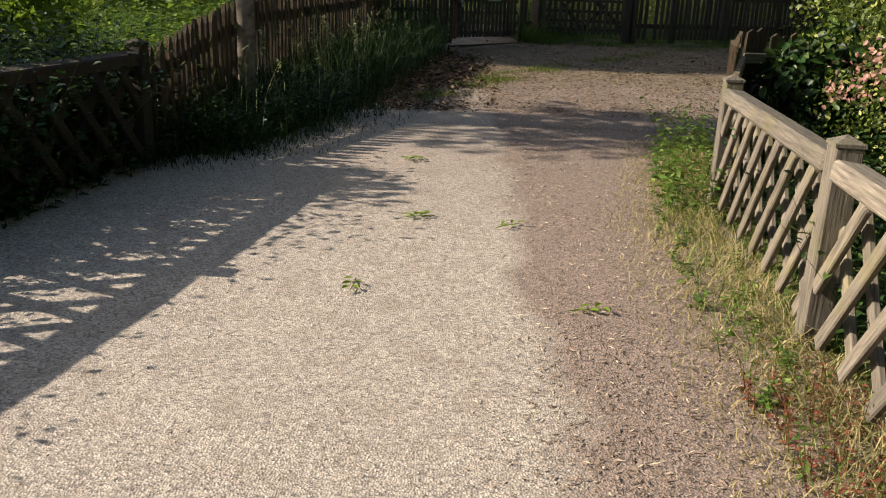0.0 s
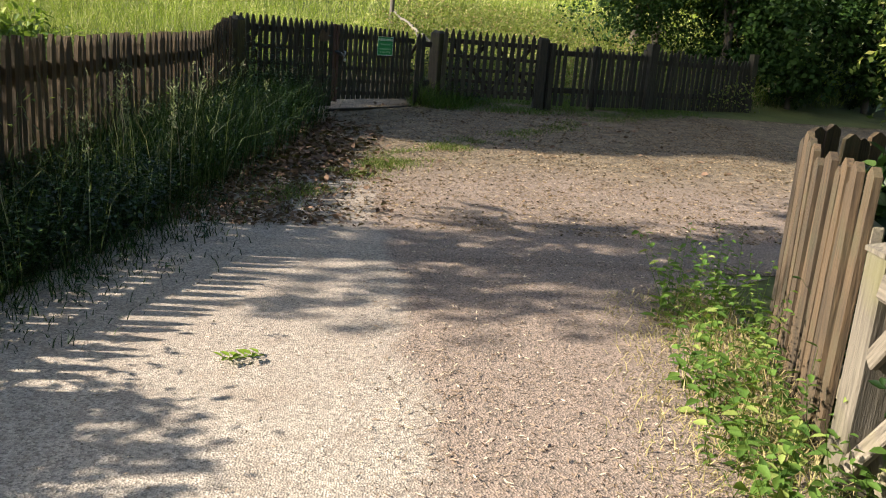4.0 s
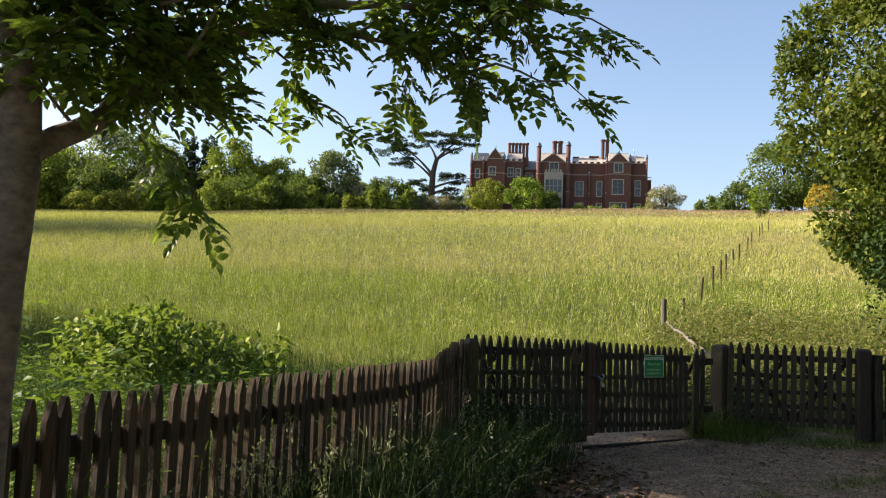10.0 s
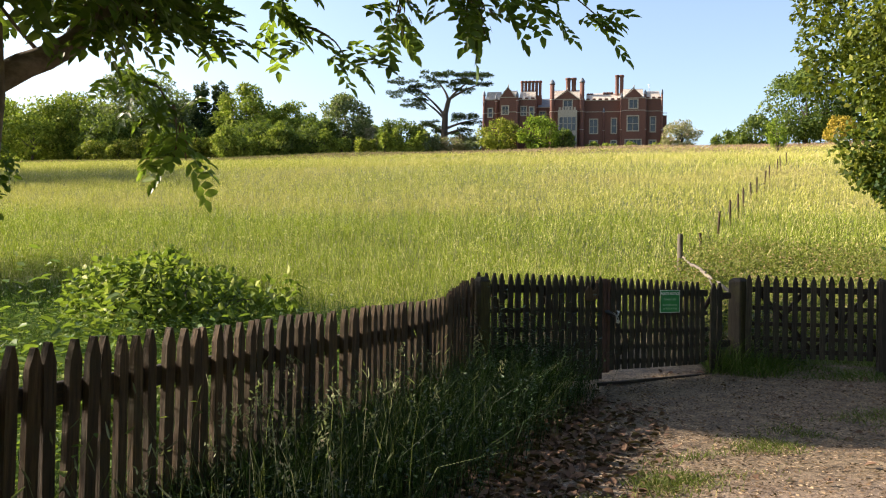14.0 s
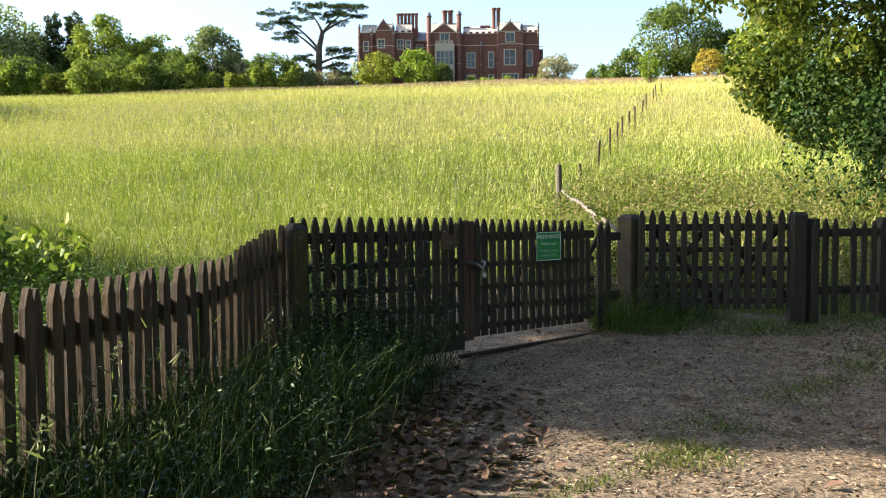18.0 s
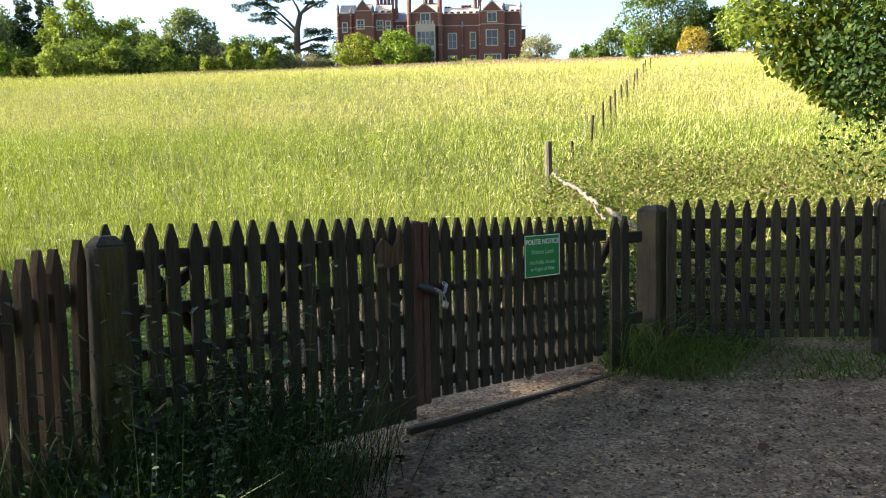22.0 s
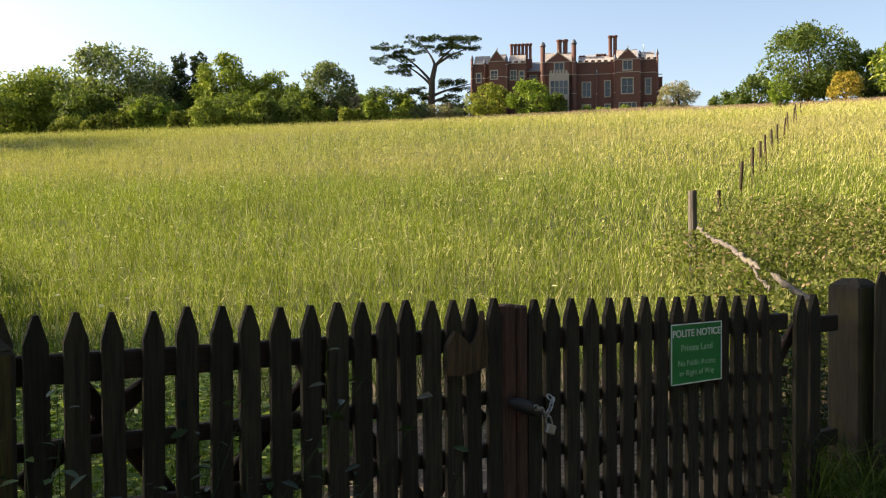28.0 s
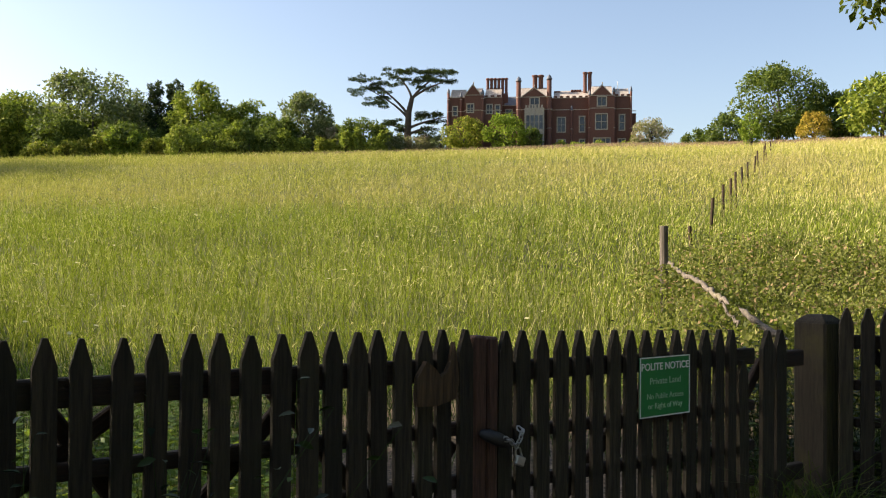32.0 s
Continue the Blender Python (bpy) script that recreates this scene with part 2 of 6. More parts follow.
# grass just behind the gate; its shade is put into the colour
GRASS_FOOT = foliage("rank green grass darkened for shade", (0.005, 0.018, 0.003), (0.042, 0.092, 0.012), (0.10, 0.135, 0.03), 0.18, 0.5, through_colour=(0.10, 0.20, 0.014))
GRASS_DRY = foliage("dry straw grass", (0.24, 0.19, 0.085), (0.46, 0.37, 0.19), None, 0.25, 0.7)
WEED = foliage("broad weed leaves", (0.04, 0.08, 0.018), (0.115, 0.185, 0.036), (0.22, 0.26, 0.07), 0.32, 0.5)
ASH_LEAF = foliage("ash leaflets", (0.035, 0.075, 0.012), (0.12, 0.20, 0.028), (0.22, 0.31, 0.04), 0.42, 0.4, gloss=0.5)
LITTER = foliage("dead leaf litter", (0.045, 0.026, 0.018), (0.20, 0.125, 0.088), None, 0.05, 0.85)
BITS = foliage("bark and straw bits", (0.020, 0.012, 0.007), (0.25, 0.165, 0.10), (0.37, 0.27, 0.17), 0.05, 0.85)
STRAW = foliage("trodden straw bits", (0.06, 0.036, 0.026), (0.40, 0.29, 0.21), (0.56, 0.45, 0.32), 0.05, 0.85)


# ---- mesh helpers ----
def np_mesh(name, verts, faces):
    me = bpy.data.meshes.new(name)
    verts, faces = np.asarray(verts, dtype=np.float32), np.asarray(faces, dtype=np.int32)
    me.vertices.add(len(verts))
    me.vertices.foreach_set("co", verts.ravel())
    me.loops.add(faces.size)
    me.loops.foreach_set("vertex_index", faces.ravel())
    me.polygons.add(len(faces))
    me.polygons.foreach_set("loop_start", np.arange(0, faces.size, faces.shape[1], dtype=np.int32))
    me.update(calc_edges=True)
    me.validate()
    return me


def piece(name, me, material, parent=None, m=None, label="", smooth=False):
    """A mesh object, under a thing or a part where one is given."""
    if not me.materials:
        me.materials.append(material)
    if smooth:
        me.polygons.foreach_set("use_smooth", np.ones(len(me.polygons), dtype=bool))
    ob = new(name, me)
    if parent is not None:
        ob.parent = parent
    if m is not None:
        ob.matrix_basis = m
    return tagged(ob, label) if label else ob


def part(name, bm, material, parent=None, label="", m=None, smooth=False):
    me = bpy.data.meshes.new(name)
    bm.to_mesh(me)
    bm.free()
    return piece(name, me, material, parent, m, label, smooth)


def thing(name, m, label, category, group="", kind=""):
    ob = new(name)
    ob.matrix_basis = m
    return tagged(ob, label, category, group, kind)


def box(bm, x0, x1, y0, y1, z0, z1, m=None):
    vs = [bm.verts.new((m @ Vector(c)) if m else c) for c in ((x0, y0, z0), (x1, y0, z0), (x1, y1, z0), (x0, y1, z0), (x0, y0, z1), (x1, y0, z1), (x1, y1, z1), (x0, y1, z1))]
    for f in ((0, 3, 2, 1), (4, 5, 6, 7), (0, 1, 5, 4), (1, 2, 6, 5), (2, 3, 7, 6), (3, 0, 4, 7)):
        bm.faces.new([vs[i] for i in f])
    return vs


def boxed(*dims, bevel=0.0, m=None):
    bm = bmesh.new()
    box(bm, *dims, m=m)
    if bevel:
        bmesh.ops.bevel(bm, geom=bm.edges[:], offset=bevel, segments=1, affect="EDGES")
    return bm


def prism(bm, outline, y0, y1):
    """A closed outline in x and z, given depth along y."""
    a = [bm.verts.new((x, y0, z)) for x, z in outline]
    b = [bm.verts.new((x, y1, z)) for x, z in outline]
    bm.faces.new(a)
    bm.faces.new(b[::-1])
    for i in range(len(outline)):
        j = (i + 1) % len(outline)
        bm.faces.new((a[j], a[i], b[i], b[j]))
    bmesh.ops.recalc_face_normals(bm, faces=bm.faces)


def tube(points, radii, n=8):
    """Verts and quads of a tapered tube along points."""
    P, R = np.asarray(points, float), np.asarray(radii, float)
    T = np.gradient(P, axis=0)
    T /= np.linalg.norm(T, axis=1)[:, None] + 1e-9
    ref = np.where(np.abs(T[:, 2:3]) > 0.9, np.array([[1.0, 0, 0]]), np.array([[0, 0, 1.0]]))
    A = np.cross(T, ref)
    A /= np.linalg.norm(A, axis=1)[:, None] + 1e-9
    for i in range(1, len(A)):
        A[i] = A[i - 1] - T[i] * (A[i - 1] @ T[i])
        A[i] /= np.linalg.norm(A[i]) + 1e-9
    B = np.cross(T, A)
    ang = np.linspace(0, 2 * np.pi, n, endpoint=False)
    V = P[:, None] + R[:, None, None] * (np.cos(ang)[None, :, None] * A[:, None] + np.sin(ang)[None, :, None] * B[:, None])
    i, j = np.meshgrid(np.arange(len(P) - 1), np.arange(n), indexing="ij")
    k = (j + 1) % n
    F = np.stack([i * n + j, i * n + k, (i + 1) * n + k, (i + 1) * n + j], -1).reshape(-1, 4)
    return V.reshape(-1, 3), F


def joined(pieces):
    V, F, n = [], [], 0
    for v, f in pieces:
        V.append(v)
        F.append(f + n)
        n += len(v)
    return np.concatenate(V), np.concatenate(F)


def unit(v):
    return v / (np.linalg.norm(v, axis=-1, keepdims=True) + 1e-9)


def leaf_quads(P, D, N, length, width, fold=0.25):
    """Leaves of two quads folded on the midrib: base P, pointing D, facing N."""
    n = len(P)
    L, W = np.broadcast_to(length, n)[:, None], np.broadcast_to(width, n)[:, None]
    D = unit(D)
    S = unit(np.cross(D, N))
    U = np.cross(S, D)
    up = U * W * fold
    v = np.stack([P, P + D * L * 0.33 - S * W / 2 + up, P + D * L * 0.72 - S * W * 0.36 + up * 0.8, P + D * L, P + D * L * 0.72 + S * W * 0.36 + up * 0.8, P + D * L * 0.33 + S * W / 2 + up], 1)
    b = np.arange(n)[:, None] * 6
    f = np.concatenate([b + np.array([[0, 3, 2, 1]]), b + np.array([[0, 5, 4, 3]])])
    return v.reshape(-1, 3), f


def flecks(P, D, length, width):
    """Single narrow blades from P along D."""
    n = len(P)
    D = unit(D)
    S = unit(np.cross(D, np.roll(D, 1, axis=1) + 0.3))
    L, W = np.broadcast_to(length, n)[:, None], np.broadcast_to(width, n)[:, None]
    v = np.stack([P - S * W * 0.5, P + D * L, P + D * L * 0.12 + S * W * 0.5], 1)
    return v.reshape(-1, 3), np.arange(n)[:, None] * 3 + np.array([[0, 1, 2]])


def blade_quads(P, height, width, lean, rng, simple=False):
    """Grass blades of two quads, bent over."""
    n = len(P)
    a = rng.uniform(0, 2 * np.pi, n)
    S = np.stack([np.cos(a), np.sin(a), np.zeros(n)], 1)
    b = 2.6 * np.sin(P[:, 0] * 1.7 + 1.3 * np.sin(P[:, 1] * 1.1)) + 2.2 * np.sin(P[:, 1] * 2.3 + P[:, 0] * 0.9) + rng.normal(0, 1.7, n)
    Ln = np.stack([np.cos(b), np.sin(b), np.zeros(n)], 1) * (np.broadcast_to(lean, n) * rng.uniform(0.2, 1.0, n))[:, None]
    H = np.broadcast_to(height, n)[:, None]
    W = np.broadcast_to(width, n)[:, None]
    Z = np.array([[0, 0, 1.0]])
    M = P + Z * H * 0.58 + Ln * H * 0.35
    T = P + Z * H * (1 - 0.25 * np.linalg.norm(Ln, axis=1)[:, None]) + Ln * H
    if simple:
        v = np.stack([P - S * W / 2, P + S * W / 2, T + S * W * 0.15, T - S * W * 0.15], 1)
        return v.reshape(-1, 3), np.arange(n)[:, None] * 4 + np.array([[0, 1, 2, 3]])
    v = np.stack([P - S * W / 2, P + S * W / 2, M + S * W * 0.42, M - S * W * 0.42, T + S * W * 0.06, T - S * W * 0.06], 1)
    k = np.arange(n)[:, None] * 6
    f = np.concatenate([k + np.array([[0, 1, 2, 3]]), k + np.array([[3, 2, 4, 5]])])
    return v.reshape(-1, 3), f


# ---- ground ----
PROFILE_Y = [-80, 3.5, 17, 20, 22, 23.5, 26.5, 29, 32, 36, 40.5, 47.5, 55.5, 67, 100, 150, 176, 190, 260, 700]
PROFILE_Z = [0, 0, 0.235, 0.48, 0.78, 1.05, 1.55, 2.08, 2.58, 3.28, 4.12, 5.4, 6.9, 8.65, 12.8, 20.3, 23.8, 24.5, 25.5, 29.0]


def gz(x, y):
    """Height of the ground."""
    x, y = np.asarray(x, float), np.asarray(y, float)
    z = np.interp(y, PROFILE_Y, PROFILE_Z)
    z = 0.5 * z + 0.25 * np.interp(y - 1.5, PROFILE_Y, PROFILE_Z) + 0.25 * np.interp(y + 1.5, PROFILE_Y, PROFILE_Z)
    far = np.clip((y - 22) / 30, 0, 1)
    fall = np.clip((y - 60) / 80, 0, 1) * 0.016 * np.clip(-x - 14, 0, 90)
    return z - fall + far * (0.25 * np.sin(x * 0.11 + 1.3) * np.sin(y * 0.09) * np.clip((y - 30) / 60, 0, 1) + 0.02 * np.clip(x - 12, 0, 40))


def gzf(x, y):
    return float(gz(x, y))


def sheet(name, xs, ys, lift=0.0, rough=0.0):
    X, Y = np.meshgrid(xs, ys)
    Z = gz(X, Y) + lift
    if rough:
        Z = Z + np.random.default_rng(3).normal(0, rough, Z.shape)
    n, m = len(xs), len(ys)
    i, j = np.meshgrid(np.arange(m - 1), np.arange(n - 1), indexing="ij")
    q = (i * n + j).ravel()
    return np_mesh(name, np.stack([X.ravel(), Y.ravel(), Z.ravel()], 1), np.stack([q, q + 1, q + n + 1, q + n], 1))


gx = np.concatenate([[-900, -500, -300, -200], np.arange(-150, -20, 6.0), np.arange(-20, 24, 0.5), np.arange(24, 150, 6.0), [200, 300, 500, 900]])
gy = np.concatenate([[-400, -150, -60, -30, -15], np.arange(-8, 45, 0.5), np.arange(45, 200, 2.5), [210, 230, 260, 320, 420, 600, 900]])
tagged(piece("ground", sheet("ground", gx, gy), SOIL, smooth=True), "green-brown meadow soil rising to a low hill", "ground", kind="structure")

ROAD_L = ([-9, 2.0, 4.7, 6.0, 6.7, 7.9, 8.8, 9.8, 10.4, 12.3, 14.0, 14.6, 20], [-4.6, -2.95, -2.5, -2.2, -1.5, -1.08, -0.88, -0.78, -0.85, -0.7, -0.75, -1.3, -1.3])
ROAD_R = ([-9, 2.3, 3.3, 5.2, 6.2, 7.9, 8.25, 8.4, 17.6, 17.7, 20], [1.2, 1.15, 1.2, 1.3, 1.55, 2.0, 2.6, 40, 40, 2.0, 2.0])
rows_y = np.unique(np.round(np.concatenate([np.arange(-9, 20.01, 0.2), np.arange(7.8, 8.5, 0.04), [17.6, 17.65, 17.7]]), 3))
rl = np.interp(rows_y, *ROAD_L) - 0.35 + 0.05 * np.sin(rows_y * 2.3)
rr = np.interp(rows_y, *ROAD_R) + 0.45 * (rows_y < 8.2) + 0.04 * np.sin(rows_y * 2.9)
rows_v, cols = [], 60
for yy, a, b in zip(rows_y, rl, rr):
    u = np.linspace(0, 1, cols) ** (1.0 if b < 5 else 2.0)
    xx = a + (b - a) * u
    rows_v.append(np.stack([xx, np.full(cols, yy), gz(xx, np.full(cols, yy)) + 0.006 + 0.004 * np.sin(xx * 5 + yy * 3) * np.sin(yy * 4)], 1))
i, j = np.meshgrid(np.arange(len(rows_y) - 1), np.arange(cols - 1), indexing="ij")
q = (i * cols + j).ravel()
tagged(piece("road", np_mesh("road", np.concatenate(rows_v), np.stack([q, q + 1, q + cols + 1, q + cols], 1)), ROAD, smooth=True), "pale chippings lane with a brown trodden earth strip", "road", kind="structure")


# ---- fences and gates ----
def picket_mesh(name, w, t, h, tip=0.082):
    bm = bmesh.new()
    prism(bm, [(-w / 2, 0), (w / 2, 0), (w / 2, h - tip), (0.007, h - 0.003), (-0.007, h - 0.003), (-w / 2, h - tip)], -t / 2, t / 2)
    me = bpy.data.meshes.new(name)
    bm.to_mesh(me)
    bm.free()
    return me


PICKET = picket_mesh("picket", 0.066, 0.022, 1.0)
PICKET_LANE = picket_mesh("picket", 0.062, 0.032, 1.0)
PICKET_WIDE = picket_mesh("picket", 0.085, 0.024, 1.0)
PICKET_SPLIT = picket_mesh("split_board", 0.10, 0.028, 1.0, 0.03)
rf = random.Random(11)


def add_picket(parent, s, z0, z1, y=0.0, tilt=1.0, mesh=None, material=None):
    """An upright pale at s along its fence, from z0 to z1."""
    m = Matrix.Translation((s, y + rf.uniform(-0.004, 0.004), z0)) @ Euler((radians(rf.uniform(-0.8, 0.8)), radians(rf.uniform(-tilt, tilt)), radians(rf.uniform(-4, 4)))).to_matrix().to_4x4() @ Matrix.Diagonal((rf.uniform(0.92, 1.08), 1, z1 - z0, 1))
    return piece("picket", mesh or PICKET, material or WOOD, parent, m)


def rail(parent, s0, z0, s1, z1, y, deep=0.045, high=0.085, material=None, name="rail"):
    """A rail from one point along a fence to another."""
    length, turn = math.hypot(s1 - s0, z1 - z0), -math.atan2(z1 - z0, s1 - s0)
    m = Matrix.Translation((s0, y, z0)) @ Euler((0, turn, 0)).to_matrix().to_4x4()
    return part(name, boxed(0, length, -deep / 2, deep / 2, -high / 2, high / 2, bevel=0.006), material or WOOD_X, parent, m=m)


def post(parent, s, y, z0, z1, w=0.12, cap="slope", material=None, name="post"):
    bm = boxed(-w / 2, w / 2, -w / 2, w / 2, z0, z1, bevel=0.008)
    ob = part(name, bm, material or WOOD, parent, m=Matrix.Translation((s, y, 0)))
    if cap:
        bm = bmesh.new()
        a = w / 2 + 0.004
        low = [bm.verts.new((x, yy, z1)) for x, yy in ((-a, -a), (a, -a), (a, a), (-a, a))]
        mid = [bm.verts.new((x, yy, z1 + 0.015)) for x, yy in ((-a, -a), (a, -a), (a, a), (-a, a))]
        top = bm.verts.new((0, 0, z1 + 0.015 + w * 0.28))
        bm.faces.new(low[::-1])
        for k in range(4):
            n = (k + 1) % 4
            bm.faces.new((low[k], low[n], mid[n], mid[k]))
            bm.faces.new((mid[k], mid[n], top))
        part("post_cap", bm, material or WOOD, ob)
    return ob


def along(p, q):
    """Pose of a fence whose local x runs from p to q."""
    return pose(p[0], p[1], gzf(*p), 0, 0, math.degrees(math.atan2(q[1] - p[1], q[0] - p[0])))


# picket fence beside the lane: climbs from the low lattice fence, then swoops up to the gate post
FA, FB = (-2.28, 6.3), (-1.21, 14.02)
fence = thing("picket_fence", along(FA, FB), "weathered brown picket fence half-hidden in long grass", "fence")
length = math.dist(FA, FB)
slope = (gzf(*FB) - gzf(*FA)) / length
gbase = gzf(*FA)


def fence_top(s):
    return np.interp(s, [0, 0.45, 1.12, 1.82, 2.3, 6.65, 7.1, 7.5, 7.75], [0.84, 0.92, 1.05, 1.16, 1.215, 1.235, 1.29, 1.38, 1.42]) - gbase


s = 0.12
while s < length:
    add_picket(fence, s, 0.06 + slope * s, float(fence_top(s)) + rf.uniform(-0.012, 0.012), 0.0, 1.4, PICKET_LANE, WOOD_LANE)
    s += 0.102 + rf.uniform(-0.006, 0.006)
stops = [0.08, 1.3, 2.3, 4.6, 6.6, length - 0.05]
for a, b in zip(stops, stops[1:]):
    rail(fence, a, float(fence_top(a)) - 0.22, b, float(fence_top(b)) - 0.22, 0.036, high=0.095)
    rail(fence, a, 0.33 + slope * a, b, 0.33 + slope * b, 0.036, high=0.095)
for a in (2.2, 4.5, 6.55):
    post(fence, a, 0.115, -0.3, float(fence_top(a)) - 0.12, 0.10, None)


# the double gate
GA, GB = (-1.10, 14.33), (1.60, 17.13)
GD = math.degrees(math.atan2(GB[1] - GA[1], GB[0] - GA[0]))
GZ = 0.0


def gate_pose(s, off=0.0):
    a = radians(GD)
    return pose(GA[0] + s * math.cos(a) - off * math.sin(a), GA[1] + s * math.sin(a) + off * math.cos(a), GZ, 0, 0, GD)


def big_post(s, off, top, w, label, deg=GD):
    m = gate_pose(s, off)
    ground_z = gzf(m.translation.x, m.translation.y)
    th = thing("gate_post", Matrix.Translation((m.translation.x, m.translation.y, ground_z)) @ pose(0, 0, 0, 0, 0, deg), label, "gate post", "posts of the gates")
    bm = boxed(-w / 2, w / 2, -w / 2, w / 2, -0.4, top - ground_z - 0.03, bevel=0.012)
    bm.normal_update()
    for face in bm.faces:
        face.material_index = 1 if face.normal.y < -0.8 else 0
    part("post", bm, WOOD_POST, th).data.materials.append(MOSS_POST)
    bm = bmesh.new()
    a, z = w / 2 - 0.006, top - ground_z - 0.03
    low = [bm.verts.new((x, y, z)) for x, y in ((-a, -a), (a, -a), (a, a), (-a, a))]
    hi = [bm.verts.new((x * 0.5, y * 0.5, z + 0.035)) for x, y in ((-a, -a), (a, -a), (a, a), (-a, a))]
    bm.faces.new(hi)
    for k in range(4):
        bm.faces.new((low[k], low[(k + 1) % 4], hi[(k + 1) % 4], hi[k]))
    part("post_top", bm, WOOD, th, "worn grey post top")
    return th


big_post(-0.20, -0.145, 1.42, 0.135, "square brown wooden gate post, weathered top")
big_post(3.99, 0.03, 1.42, 0.19, "square dark wooden gate post with grass at its foot")

left_gate = thing("gate", gate_pose(0.0), "closed grey-brown picket gate leaf with low kick board", "gate", "leaves of the double gate")
for k in range(-1, 17):
    sk = -0.057 + 0.1015 * k if k < 10 else 0.857 + 0.093 * (k - 9)
    add_picket(left_gate, sk, 0.42, 1.467 - 0.021 * sk + rf.uniform(-0.006, 0.006), -0.035, 0.5, PICKET)
for z, high in ((1.295, 0.085), (1.07, 0.052), (0.87, 0.052), (0.69, 0.05), (0.50, 0.06)):
    rail(left_gate, -0.18, z + 0.012, 1.53, z - 0.012, 0.0, 0.04, high)
for a, za, b, zb in ((-0.1, 0.98, 0.28, 1.25), (0.05, 1.26, 0.55, 0.55), (0.5, 0.9, 0.85, 1.26), (0.75, 1.26, 1.35, 0.55), (1.15, 0.55, 1.5, 1.0)):
    rail(left_gate, a, za, b, zb, 0.035, 0.03, 0.055, name="brace")
part("kick_board", boxed(-0.17, 1.53, -0.065, -0.045, 0.295, 0.43, bevel=0.006), WOOD_X, left_gate, "wide mossy board along the foot")
bm = bmesh.new()
prism(bm, [(1.265, 1.17), (1.35, 1.165), (1.435, 1.185), (1.45, 1.25), (1.44, 1.33), (1.428, 1.395), (1.412, 1.32), (1.395, 1.285), (1.37, 1.27), (1.345, 1.30), (1.322, 1.318), (1.305, 1.33), (1.285, 1.30), (1.268, 1.275), (1.262, 1.22)], -0.075, -0.05)
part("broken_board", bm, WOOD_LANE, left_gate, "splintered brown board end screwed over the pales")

right_gate = thing("gate", gate_pose(0.0), "closed grey-brown picket gate leaf with red-brown stile", "gate", "leaves of the double gate")
for a, b in ((1.538, 1.598), (1.603, 1.655)):
    part("stile", boxed(a, b, -0.055, 0.01, 0.36, 1.41 - (a - 1.53) * 0.1, bevel=0.008), WOOD_RED, right_gate, "red-brown upright stile")
for k in range(15):
    sk = 1.692 + k * 0.1018
    add_picket(right_gate, sk, 0.385 - k * 0.001, 1.427 - 0.0034 * k, -0.035, 0.5, PICKET)
add_picket(right_gate, 3.225, 0.40, 1.225, -0.035, 2.5)
for z, high in ((1.265, 0.08), (1.02, 0.05), (0.82, 0.05), (0.64, 0.05), (0.47, 0.06)):
    rail(right_gate, 1.60, z, 3.34, z - 0.03, 0.0, 0.04, high)
rail(right_gate, 1.75, 0.46, 2.7, 1.22, 0.035, 0.03, 0.07, name="brace")
rail(right_gate, 3.28, 0.98, 3.47, 1.20, 0.035, 0.03, 0.06, name="brace")

panel = thing("picket_fence", gate_pose(0.0), "two upright grey pales beside the gate post", "fence")
for sk in (3.43, 3.55):
    add_picket(panel, sk, 0.25, 1.364, -0.02, 0.8, PICKET_WIDE)
for z in (1.2, 0.6):
    rail(panel, 3.46, z, 3.80, z, 0.02)
th = thing("ground_beam", gate_pose(0.0), "long grey timber sill lying under the gate", "timber")
part("beam", boxed(1.45, 3.4, -0.10, -0.055, 0.225, 0.262, bevel=0.006), WOOD_X, th)

# side gate and the fence beyond it
HA, HB = (1.80, 17.13), (3.42, 17.2)
hd = math.degrees(math.atan2(HB[1] - HA[1], HB[0] - HA[0]))
side = thing("gate", pose(HA[0], HA[1], 0, 0, 0, hd), "closed weathered picket side gate above rough grass", "gate")
for k in range(-1, 14):
    add_picket(side, 0.06 + k * 0.110, 0.43, 1.465 + rf.uniform(-0.008, 0.008), -0.03, 0.5, None, WOOD_GREY)
for z, high in ((1.285, 0.075), (1.055, 0.055), (0.855, 0.05), (0.675, 0.05), (0.515, 0.055)):
    rail(side, 0.0, z, 1.52, z, 0.0, 0.04, high)
for a, za, b, zb in ((0.08, 1.26, 0.72, 0.53), (0.42, 1.0, 0.62, 1.26), (0.76, 0.53, 1.38, 1.26), (0.80, 1.26, 1.05, 0.95), (1.15, 0.90, 1.5, 0.53)):
    rail(side, a, za, b, zb, 0.035, 0.03, 0.06, name="brace")
th = thing("gate_post", pose(3.36, 17.2, gzf(3.36, 17.2), 0, 0, hd), "square dark wooden gate post with rounded top", "gate post", "posts of the gates")
part("post", boxed(-0.085, 0.085, -0.085, 0.085, -0.3, 1.44 - gzf(3.36, 17.2), bevel=0.03), WOOD, th)
IA, IB, IC = (3.50, 17.17), (5.45, 17.9), (7.7, 18.7)
side_fence = thing("picket_fence", along(IA, IB), "grey picket fence with a gap, under trees", "fence")
ln = math.dist(IA, IB)
s = 0.02
while s < ln:
    if not 0.36 < s < 0.44:
        add_picket(side_fence, s, 0.10, 1.36 - gzf(*IA) - 0.02 * s + rf.uniform(-0.02, 0.02), -0.03, 1.0)
    s += 0.12 if s < 0.8 else 0.098
for z in (0.95, 0.35):
    rail(side_fence, 0, z, ln, z, 0.0)
for a in (0.05, 0.95, ln - 0.04):
    post(side_fence, a, 0.06, -0.3, 1.1, 0.11, None)
